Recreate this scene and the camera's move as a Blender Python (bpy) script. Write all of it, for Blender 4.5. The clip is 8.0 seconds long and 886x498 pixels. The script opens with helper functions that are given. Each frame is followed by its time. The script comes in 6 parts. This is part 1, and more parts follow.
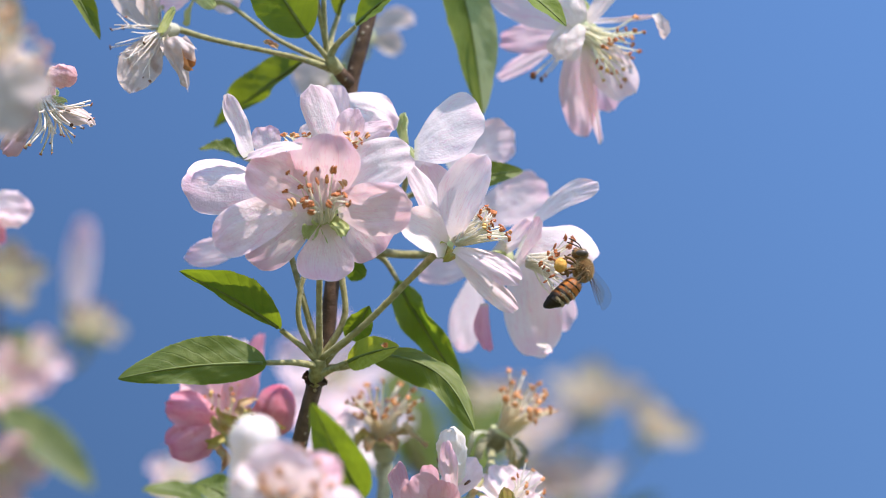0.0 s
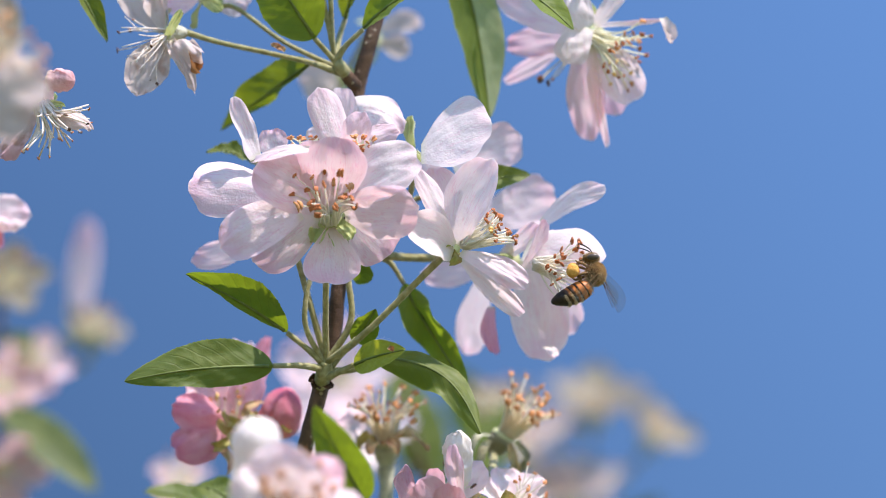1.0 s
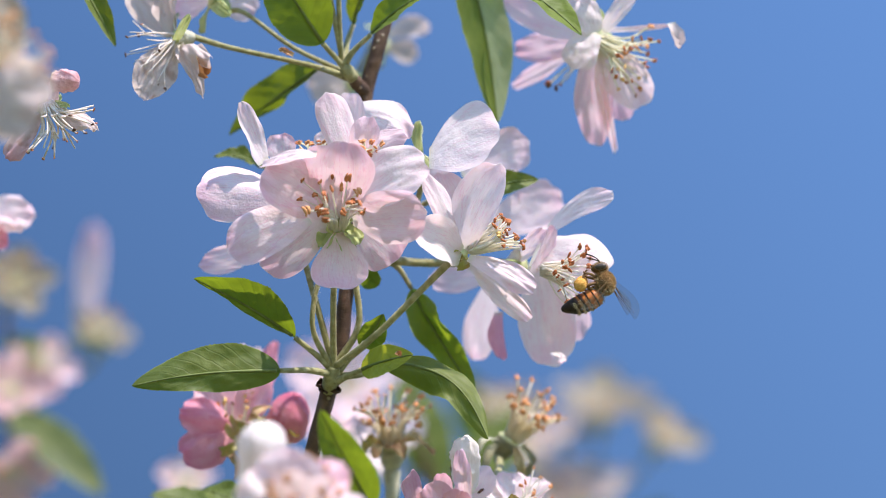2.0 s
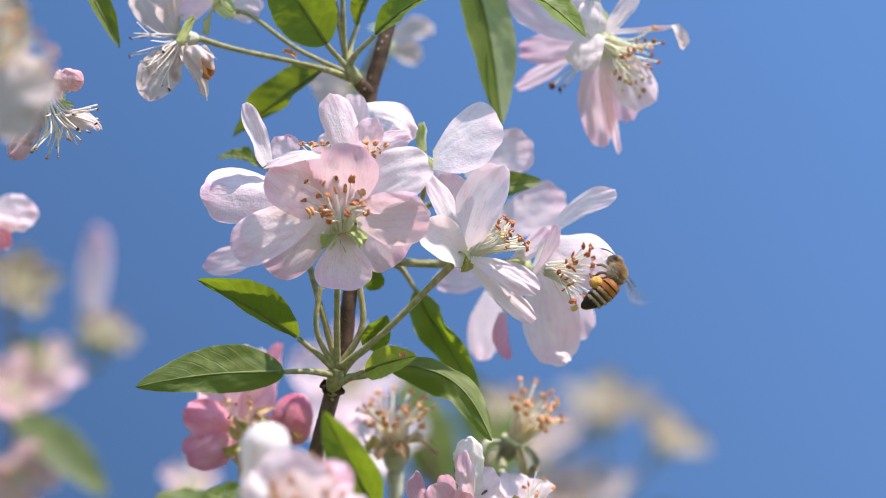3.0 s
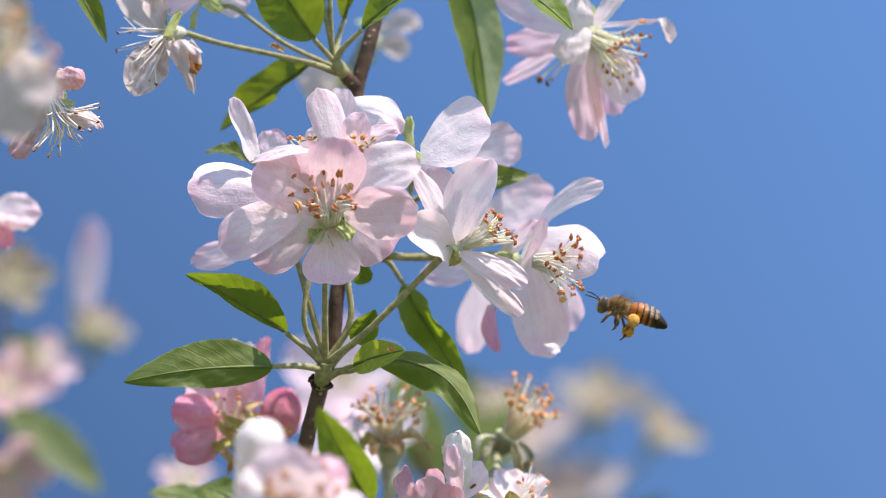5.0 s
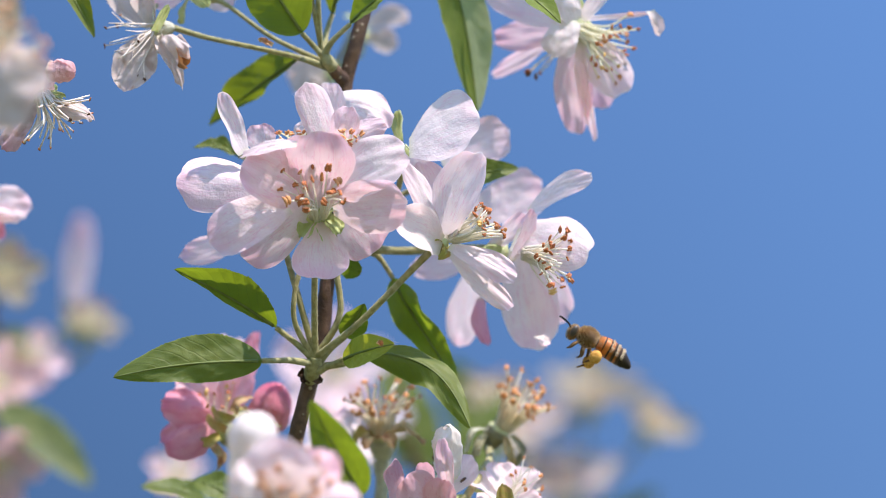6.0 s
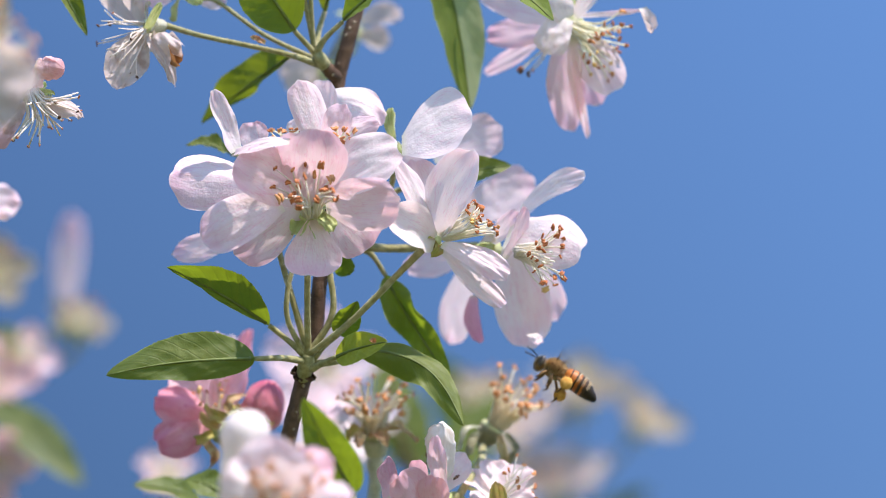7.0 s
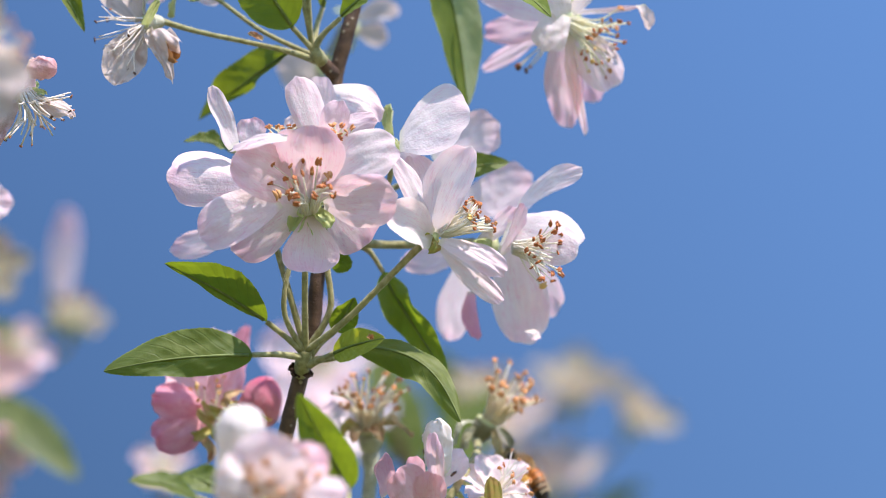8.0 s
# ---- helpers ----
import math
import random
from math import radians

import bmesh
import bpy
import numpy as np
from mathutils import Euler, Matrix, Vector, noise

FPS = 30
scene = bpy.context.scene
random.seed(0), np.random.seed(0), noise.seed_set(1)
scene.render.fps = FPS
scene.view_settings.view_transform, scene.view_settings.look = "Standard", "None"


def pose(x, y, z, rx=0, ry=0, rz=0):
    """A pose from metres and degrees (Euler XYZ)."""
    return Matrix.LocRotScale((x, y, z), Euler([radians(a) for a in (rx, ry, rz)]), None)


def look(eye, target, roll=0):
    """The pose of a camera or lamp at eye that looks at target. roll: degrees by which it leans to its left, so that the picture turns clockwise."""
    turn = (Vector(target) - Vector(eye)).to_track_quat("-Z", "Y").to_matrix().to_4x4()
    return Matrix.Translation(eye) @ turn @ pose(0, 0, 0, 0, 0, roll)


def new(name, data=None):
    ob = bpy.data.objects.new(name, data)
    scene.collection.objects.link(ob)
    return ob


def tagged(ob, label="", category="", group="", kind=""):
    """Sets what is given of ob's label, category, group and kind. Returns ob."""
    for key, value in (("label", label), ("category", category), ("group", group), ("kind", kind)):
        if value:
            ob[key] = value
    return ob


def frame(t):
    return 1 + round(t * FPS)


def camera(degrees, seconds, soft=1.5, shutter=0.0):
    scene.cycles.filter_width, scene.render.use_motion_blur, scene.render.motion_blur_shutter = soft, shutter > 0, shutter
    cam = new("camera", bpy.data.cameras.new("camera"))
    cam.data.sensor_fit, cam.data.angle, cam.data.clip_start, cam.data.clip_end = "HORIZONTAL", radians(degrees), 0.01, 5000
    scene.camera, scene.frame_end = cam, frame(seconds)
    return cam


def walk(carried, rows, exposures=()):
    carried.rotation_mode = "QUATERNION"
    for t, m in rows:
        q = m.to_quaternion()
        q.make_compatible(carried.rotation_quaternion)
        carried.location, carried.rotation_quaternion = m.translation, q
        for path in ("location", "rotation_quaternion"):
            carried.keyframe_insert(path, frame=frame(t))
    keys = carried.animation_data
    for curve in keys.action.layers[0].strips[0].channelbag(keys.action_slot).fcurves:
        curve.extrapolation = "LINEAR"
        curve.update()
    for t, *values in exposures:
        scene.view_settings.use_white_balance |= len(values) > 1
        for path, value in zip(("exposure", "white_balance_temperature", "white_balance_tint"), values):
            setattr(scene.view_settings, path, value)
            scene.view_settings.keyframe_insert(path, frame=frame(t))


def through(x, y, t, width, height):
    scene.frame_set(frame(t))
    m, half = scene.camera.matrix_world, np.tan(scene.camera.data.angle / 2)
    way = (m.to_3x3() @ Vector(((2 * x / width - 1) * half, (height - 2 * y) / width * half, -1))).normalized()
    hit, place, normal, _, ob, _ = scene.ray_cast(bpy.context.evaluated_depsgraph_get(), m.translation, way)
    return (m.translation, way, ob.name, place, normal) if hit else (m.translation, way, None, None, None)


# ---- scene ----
# Apple blossom on a spring branch against a clear sky, with a honey bee that leaves one flower for another.
CENTRE = Vector((0.0, 0.0, 1.75))   # middle of the flowering branch; lengths below are millimetres from it

cam = camera(19.77, 8.0, soft=0.95, shutter=0.6)
cam.data.dof.use_dof = True
cam.data.dof.focus_distance = 0.439
cam.data.dof.aperture_fstop = 9.5
walk(cam, [
    (0.0, pose(0.0000, -0.3686, 1.4919, 124.852, 0, -0.291) @ pose(0, 0, 0, 0, 0, -0.355)),
    (0.5, pose(0.0000, -0.3686, 1.4919, 124.875, 0, -0.220) @ pose(0, 0, 0, 0, 0, -0.225)),
    (1.0, pose(0.0000, -0.3686, 1.4919, 124.930, 0, -0.111) @ pose(0, 0, 0, 0, 0, -0.109)),
    (1.5, pose(0.0000, -0.3686, 1.4919, 125.000, 0, 0.000) @ pose(0, 0, 0, 0, 0, 0.000)),
    (3.0, pose(0.0000, -0.3686, 1.4919, 125.071, 0, 0.205) @ pose(0, 0, 0, 0, 0, 0.192)),
    (3.5, pose(0.0000, -0.3686, 1.4919, 125.084, 0, 0.188) @ pose(0, 0, 0, 0, 0, 0.190)),
    (4.0, pose(0.0000, -0.3686, 1.4919, 125.083, 0, 0.126) @ pose(0, 0, 0, 0, 0, 0.108)),
    (4.5, pose(0.0000, -0.3686, 1.4919, 125.025, 0, 0.024) @ pose(0, 0, 0, 0, 0, 0.016)),
    (6.0, pose(0.0000, -0.3686, 1.4919, 124.795, 0, -0.425) @ pose(0, 0, 0, 0, 0, -0.579)),
    (6.5, pose(0.0000, -0.3686, 1.4919, 124.764, 0, -0.522) @ pose(0, 0, 0, 0, 0, -0.646)),
    (7.0, pose(0.0000, -0.3686, 1.4919, 124.735, 0, -0.621) @ pose(0, 0, 0, 0, 0, -0.781)),
    (7.5, pose(0.0000, -0.3686, 1.4919, 124.714, 0, -0.659) @ pose(0, 0, 0, 0, 0, -0.741)),
    (8.0, pose(0.0000, -0.3686, 1.4919, 124.656, 0, -0.687) @ pose(0, 0, 0, 0, 0, -0.761)),
], [(0.0, 0.72, 6500, 14.0), (8.0, 0.72, 6500, 14.0)])

# ---- light ----
SUN_ELEVATION, SUN_AZIMUTH = 50.0, 146.0   # degrees; azimuth clockwise from +y
world = bpy.data.worlds.new("sky")
scene.world = world
world.use_nodes = True
nt = world.node_tree
sky = nt.nodes.new("ShaderNodeTexSky")
sky.sky_type, sky.sun_disc = "NISHITA", False
sky.sun_elevation, sky.sun_rotation = radians(SUN_ELEVATION), radians(SUN_AZIMUTH)
sky.air_density, sky.dust_density, sky.ozone_density = 1.0, 0.0, 5.0
nt.nodes["Background"].inputs["Strength"].default_value = 0.110
# the clear sky is deeper blue away from the sun and brightens gently towards its side
_hs = nt.nodes.new("ShaderNodeHueSaturation")
_hs.inputs["Saturation"].default_value = 1.08
nt.links.new(sky.outputs[0], _hs.inputs["Color"])
_tc = nt.nodes.new("ShaderNodeTexCoord")
_dot = nt.nodes.new("ShaderNodeVectorMath")
_dot.operation = "DOT_PRODUCT"
_dot.inputs[1].default_value = (0.62, -0.651, 0.923)
nt.links.new(_tc.outputs["Generated"], _dot.inputs[0])
_mr = nt.nodes.new("ShaderNodeMapRange")
_mr.interpolation_type = "SMOOTHSTEP"
for _k, _v in (("From Min", -0.55), ("From Max", 0.55), ("To Min", 0.30), ("To Max", 1.70)):
    _mr.inputs[_k].default_value = _v
nt.links.new(_dot.outputs["Value"], _mr.inputs["Value"])
_sc = nt.nodes.new("ShaderNodeVectorMath")
_sc.operation = "SCALE"
nt.links.new(_hs.outputs[0], _sc.inputs[0])
nt.links.new(_mr.outputs["Result"], _sc.inputs["Scale"])
nt.links.new(_sc.outputs[0], nt.nodes["Background"].inputs["Color"])
lamp = bpy.data.lights.new("sun", "SUN")
lamp.energy, lamp.angle, lamp.color = 5.0, radians(0.5), (1.0, 0.93, 0.85)
sun = new("sun", lamp)
_a, _e = radians(SUN_AZIMUTH), radians(SUN_ELEVATION)
sun.matrix_world = look((math.sin(_a) * math.cos(_e) * 9, math.cos(_a) * math.cos(_e) * 9, math.sin(_e) * 9 + 1.75), CENTRE)


# ---- geometry ----
def at(x, y, z):
    return Vector((x, y, z)) / 1000 + CENTRE


def to(x, y, z):
    return Vector((x, y, z)).normalized()


def thing(name, base, label, category, group="", kind=""):
    ob = new(name)
    ob.empty_display_size = 0.002
    ob.location = base
    return tagged(ob, label, category, group, kind)


def root_of(ob):
    while ob.parent:
        ob = ob.parent
    return ob


def mesh_part(name, verts, faces, material, parent, label="", uv=None, smooth=True):
    """One mesh under a thing or a part. verts are world points."""
    base = Vector(root_of(parent).location)
    me = bpy.data.meshes.new(name)
    me.from_pydata([tuple(Vector(v) - base) for v in verts], [], faces)
    if uv is not None:
        layer = me.uv_layers.new(name="UVMap")
        loops = np.empty(len(me.loops), dtype=np.int32)
        me.loops.foreach_get("vertex_index", loops)
        layer.data.foreach_set("uv", np.asarray(uv, dtype=np.float32)[loops].ravel())
    me.polygons.foreach_set("use_smooth", [smooth] * len(me.polygons))
    me.materials.append(material)
    me.update()
    ob = new(name, me)
    ob.parent = parent
    return tagged(ob, label)


def grid_faces(rows, cols, wrap=False):
    faces = []
    for r in range(rows - 1):
        for c in range(cols if wrap else cols - 1):
            d = (c + 1) % cols
            faces.append((r * cols + c, r * cols + d, (r + 1) * cols + d, (r + 1) * cols + c))
    return faces


def spline(points, steps):
    """A smooth run through the points."""
    p = [Vector(q) for q in points]
    p = [2 * p[0] - p[1], *p, 2 * p[-1] - p[-2]]
    out = []
    for i in range(1, len(p) - 2):
        n = steps if i < len(p) - 3 else steps + 1
        for k in range(n):
            t = k / steps
            a, b, c, d = p[i - 1], p[i], p[i + 1], p[i + 2]
            out.append(0.5 * (2 * b + (c - a) * t + (2 * a - 5 * b + 4 * c - d) * t * t + (3 * b - a - 3 * c + d) * t ** 3))
    return out


def tube(points, radii, sides=10, steps=6, rough=0.0, seed=0):
    """Verts, faces and UVs of a rounded tube; radii in mm, one per point."""
    line = spline(points, steps)
    n = len(line)
    rng = random.Random(seed)
    verts, uv = [], []
    side = None
    run = 0.0
    for i, q in enumerate(line):
        ahead = (line[min(i + 1, n - 1)] - line[max(i - 1, 0)]).normalized()
        if side is None:
            side = ahead.orthogonal().normalized()
        side = (side - ahead * side.dot(ahead)).normalized()
        other = ahead.cross(side)
        s = i / (n - 1) * (len(radii) - 1)
        k = min(int(s), len(radii) - 2)
        r = (radii[k] + (radii[k + 1] - radii[k]) * (s - k)) / 1000
        if i:
            run += (q - line[i - 1]).length
        for j in range(sides):
            a = 2 * math.pi * j / sides
            rr = r * (1 + rough * rng.uniform(-1, 1))
            verts.append(q + side * (math.cos(a) * rr) + other * (math.sin(a) * rr))
            uv.append((j / sides, run * 100))
    faces = grid_faces(n, sides, wrap=True)
    for end, i in ((0, 0), (1, n - 1)):
        verts.append(line[i])
        uv.append((0.5, run * 100 * end))
        c = len(verts) - 1
        ring = [i * sides + j for j in range(sides)]
        for j in range(sides):
            a, b = ring[j], ring[(j + 1) % sides]
            faces.append((c, b, a) if end == 0 else (c, a, b))
    return verts, faces, uv


def downy(parent, points, radius, count, seed, length=0.34):
    """Short pale hairs along a stalk."""
    rng = random.Random(seed + 77)
    line = spline(points, 8)
    verts, faces = [], []
    for _ in range(count):
        i = rng.randrange(len(line) - 1)
        ahead = (line[i + 1] - line[i]).normalized()
        p = line[i].lerp(line[i + 1], rng.random())
        a = ahead.orthogonal().normalized()
        b = ahead.cross(a)
        t = rng.uniform(0, 6.283)
        out = a * math.cos(t) + b * math.sin(t)
        way = (out + ahead * rng.uniform(-0.6, 0.6) + a * rng.uniform(-0.3, 0.3)).normalized()
        p = p + out * radius * 0.93 / 1000
        w = ahead.cross(out).normalized() * 0.000020
        k = len(verts)
        verts += [p + w, p - w, p + ahead * 0.00003, p + way * length * rng.uniform(0.5, 1.2) / 1000]
        faces += [(k, k + 1, k + 3), (k + 1, k + 2, k + 3), (k + 2, k, k + 3)]
    tagged(mesh_part("down", verts, faces, M_HAIR, parent, "fine white down", None, False), kind="stuff")


def smooth01(a, b, x):
    t = min(1, max(0, (x - a) / (b - a)))
    return t * t * (3 - 2 * t)


def sheet_axes(base, tip, facing):
    along = tip - base
    length = along.length
    along = along / length
    side = along.cross(facing)
    if side.length < 0.05:
        side = along.orthogonal()
    side.normalize()
    return along, side, side.cross(along).normalized(), length


def petal(parent, base, tip, width, facing, material, bend=1.0, cup=1.5, curl=0.0, claw=0.16, twist=0, ruffle=0.35, fold=0.0, seed=0, label="", name="petal", roll=None, crumple=1.15):
    """A petal from its claw to its tip. width, bend (arch of the middle), cup (rise of the edges), curl (rise of the tip) in mm."""
    rng = random.Random(seed * 7 + 3)
    along, side, up, length = sheet_axes(base, tip, facing)
    rows, cols = 29, 23
    ph = [rng.uniform(0, 6.28) for _ in range(6)]
    skew = rng.uniform(-0.12, 0.12)
    if roll is None:
        roll = rng.choice((-0.5, -0.35, 0.3, 0.5))
    verts, uv = [], []
    for r in range(rows):
        v = math.sin(r / (rows - 1) * 1.5708) ** 1.15
        grow = claw + (1 - claw) * smooth01(0.0, 0.52, v) ** 0.75
        half = grow * max(0.0, 1 - (max(0, v - 0.52) / 0.48) ** 2.6) ** 0.5 * width / 2000
        turn = radians(twist) * v
        for c in range(cols):
            u = 2 * c / (cols - 1) - 1
            au = abs(u)
            x = u * half * (1 + 0.05 * smooth01(0.7, 1, au) * noise.noise((v * 9, 3.0 * u, seed * 0.53))) + skew * width / 1000 * v * v * 0.6
            xn = u * half * 2000 / width
            edge = au ** 2 * smooth01(0.1, 0.7, v) * (1 - smooth01(0.8, 1, v)) + smooth01(0.72, 1, v) * 0.8
            h = bend * math.sin(math.pi * min(1, v ** 0.9)) + cup * (half * 2000 / width) * (u * u - 0.25) + curl * max(0, v - 0.5) ** 2 * 4
            span = min(1.0, width / 9)
            h += span * smooth01(0.12, 0.5, v) * (crumple * noise.noise((xn * 1.5 + seed * 1.37, v * 2.3, seed * 0.71)) + 0.22 * crumple * noise.noise((xn * 4.5, v * 5.5 + seed * 0.9, seed * 0.33)))
            h += 0.13 * span * crumple * noise.noise((xn * 11 + seed, v * 3.5, 4.2)) + 0.05 * span * crumple * smooth01(0.3, 0.6, v) * noise.noise((xn * 9, v * 13 + seed, 7.7))
            rim = max(au, 0.0 if v < 0.6 else ((v - 0.6) / 0.4) ** 1.3)
            h += roll * smooth01(0.72, 1, rim) ** 2 * smooth01(0.25, 0.5, v)
            h += fold * max(0, xn) ** 1.5 * smooth01(0, 0.5, v)
            h += ruffle * edge * (math.sin(5.1 * v + 3.2 * xn + ph[0]) + 0.6 * math.sin(11 * v - 6 * xn + ph[1]))
            h += 0.14 * math.sin(10 * xn + ph[2]) * smooth01(0.2, 0.8, v)
            wob = 1 + 0.02 * edge * math.sin(5 * xn + ph[3]) + 0.01 * edge * math.sin(17 * xn + ph[4]) + 0.03 * edge * noise.noise((xn * 6, seed * 0.77, 1.3))
            vv = v
            s2 = side * math.cos(turn) + up * math.sin(turn)
            u2 = up * math.cos(turn) - side * math.sin(turn)
            verts.append(base + along * (vv * wob * length) + s2 * x + u2 * (h / 1000))
            uv.append((c / (cols - 1), v))
    return mesh_part(name, verts, grid_faces(rows, cols), material, parent, label, uv)


def broad_petal(parent, base, tip, width, facing, material, arch=0.0, cup=25, lean=(0, 0), edge=(0, 0), tip_curl=0.0, claw=0.2, wide=0.6, blunt=2.2, wave=0.35, crumple=0.35, twist=0, sweep=0.0, notch=0.0, seed=0, label="", name="petal"):
    """A full, round-ended petal. arch (rise of the middle), tip_curl (rise of the tip), sweep (sideways bow) in mm; cup, lean and edge (rise of each
    side over its breadth, from the middle, at the rim) in degrees; wide is where along its length it is broadest."""
    rng = random.Random(seed * 13 + 5)
    along, side, up, length = sheet_axes(base, tip, facing)
    rows, half_cols = 35, 13
    ph = [rng.uniform(0, 6.28) for _ in range(6)]
    verts, uv = [], []
    for r in range(rows):
        v = math.sin(r / (rows - 1) * 1.5708) ** 1.1
        if v < wide:
            grow = claw + (1 - claw) * math.sin(1.5708 * v / wide) ** 1.25
        else:
            grow = max(0.0, 1 - ((v - wide) / (1 - wide)) ** blunt) ** 0.5
        half = grow * width / 2 * (1 + 0.03 * math.sin(9 * v + ph[0]))
        open_up = smooth01(0.0, 0.4, v)
        turn = radians(twist) * v
        s2 = side * math.cos(turn) + up * math.sin(turn)
        u2 = up * math.cos(turn) - side * math.sin(turn)
        row = {}
        for sign in (-1, 1):
            x = h = 0.0
            k = 0 if sign < 0 else 1
            for c in range(half_cols):
                a = c / (half_cols - 1)
                if c:
                    m = (c - 0.5) / (half_cols - 1)
                    slope = radians((lean[k] * smooth01(0, 0.25, m) + cup * m + edge[k] * smooth01(0.45, 1, m)) * open_up)
                    x += half / (half_cols - 1) * math.cos(slope)
                    h += half / (half_cols - 1) * math.sin(slope)
                row[sign * c] = (sign * x, h, a)
        for c in range(1 - half_cols, half_cols):
            x, h, a = row[c]
            xn = (c / (half_cols - 1)) * half / (width / 2)
            rim = max(a * grow, smooth01(0.6, 1, v))
            h += arch * 4 * v * (1 - v) + tip_curl * max(0.0, (v - 0.62) / 0.38) ** 2
            h += crumple * open_up * (noise.noise((xn * 1.6 + seed * 1.37, v * 2.6, seed * 0.71)) + 0.35 * noise.noise((xn * 4.3, v * 5.0 + seed * 0.9, seed * 0.33)) + 0.16 * noise.noise((xn * 10 + seed, v * 4.0, 4.2)) + 0.07 * noise.noise((xn * 17, v * 15 + seed, 7.7)))
            h += wave * rim ** 2 * smooth01(0.25, 0.6, v) * (math.sin(5.3 * v + 3.4 * xn + ph[1]) * 0.6 + 0.5 * math.sin(9 * xn - 7 * v + ph[2]))
            reach = v * length * (1 + 0.012 * rim * math.sin(7 * xn + ph[3]) + 0.03 * rim * noise.noise((xn * 3.1, seed * 0.77, 1.3)) - notch * smooth01(0.8, 1, v) * max(0, 1 - abs(xn) * 4))
            verts.append(base + along * reach + s2 * ((x + sweep * math.sin(math.pi * v)) / 1000) + u2 * (h / 1000))
            uv.append(((c / (half_cols - 1) + 1) / 2, v))
    return mesh_part(name, verts, grid_faces(rows, 2 * half_cols - 1), material, parent, label, uv)


def leaf(parent, base, tip, width, facing, material, bend=1.0, fold=1.5, curl=0.0, twist=0, petiole=None, wave=0.5, seed=0, label="", midrib=True, wide=0.85, sweep=0.0, hairs=0, halves=(1.0, 1.0)):
    """A finely toothed leaf blade with its midrib and, where given, the petiole that carries it."""
    rng = random.Random(seed * 5 + 1)
    along, side, up, length = sheet_axes(base, tip, facing)
    rows, cols = 69, 17
    ph = [rng.uniform(0, 6.28) for _ in range(4)]
    verts, uv, mid = [], [], []
    for r in range(rows):
        v = r / (rows - 1)
        prof = math.sin(math.pi * v ** wide) ** 0.66 * (1 - 0.12 * v ** 4) if 0 < v < 1 else 0.0
        half = max(prof, 0.012) * width / 2000
        tooth = 1 + (0.024 + 0.020 * math.sin(r * 2.7) + 0.014 * math.sin(r * 0.9)) * (r % 2) * (0.12 < v < 0.97)
        turn = radians(twist) * v
        s2 = side * math.cos(turn) + up * math.sin(turn)
        u2 = up * math.cos(turn) - side * math.sin(turn)
        spine = bend * math.sin(math.pi * v) + curl * v ** 3
        for c in range(cols):
            u = 2 * c / (cols - 1) - 1
            au = abs(u)
            h = spine + fold * au ** 1.3 * prof
            h += wave * au ** 2 * prof * (math.sin(8 * v + ph[0] + (2 if u > 0 else 0)) + 0.5 * math.sin(17 * v + ph[1]))
            h += 0.55 * wave * prof * noise.noise((u * 1.3 + seed, v * 4.0, seed * 0.37))
            h += 0.05 * prof * math.sin(2 * math.pi * (9 * v - 2.2 * au)) * min(1, 4 * au) + 0.22 * prof * noise.noise((u * 3.5, v * 11 + seed, seed * 0.9)) + 0.10 * prof * noise.noise((u * 8 + seed, v * 24, 2.2))
            verts.append(base + along * (v * length) + s2 * (u * half * halves[u > 0] * (tooth if au > 0.95 else 1) + sweep / 1000 * math.sin(math.pi * v)) + u2 * (h / 1000))
            uv.append((c / (cols - 1), v))
        if r % 6 == 2:
            mid.append(base + along * (v * length) + s2 * (sweep / 1000 * math.sin(math.pi * v)) + u2 * ((spine + 0.06) / 1000))
    ob = mesh_part("leaf", verts, grid_faces(rows, cols), material, parent, label, uv)
    if midrib:
        vs, fs, tuv = tube(mid, [0.36, 0.28, 0.21, 0.14, 0.08], 6, 2)
        mesh_part("midrib", vs, fs, M_RIB, ob, "", tuv)
    if petiole:
        vs, fs, tuv = tube([*petiole, base], [0.75, 0.6, 0.5, 0.45], 8, 6, 0.05, seed)
        mesh_part("petiole", vs, fs, M_STALK, ob, "", tuv)
        if hairs:
            downy(ob, [*petiole, base], 0.55, hairs, seed)
    return ob


def anther_mesh(kind, material):
    """A two-lobed pollen sac on its own origin."""
    bm = bmesh.new()
    for sx in (-1, 1):
        m = Matrix.Translation((sx * 0.00018, 0, 0)) @ Matrix.Diagonal((0.00022, 0.00020, 0.00056, 1))
        bmesh.ops.create_icosphere(bm, subdivisions=2, radius=1, matrix=m)
    rng = random.Random(kind)
    for v in bm.verts:
        v.co *= 1 + 0.30 * noise.noise(Vector(v.co) * 2600 + Vector((kind, 0, 0)))
        v.co.x += (v.co.z * 1000) ** 2 * 0.0005
    me = bpy.data.meshes.new("anther")
    bm.to_mesh(me)
    bm.free()
    me.polygons.foreach_set("use_smooth", [True] * len(me.polygons))
    me.materials.append(material)
    return me


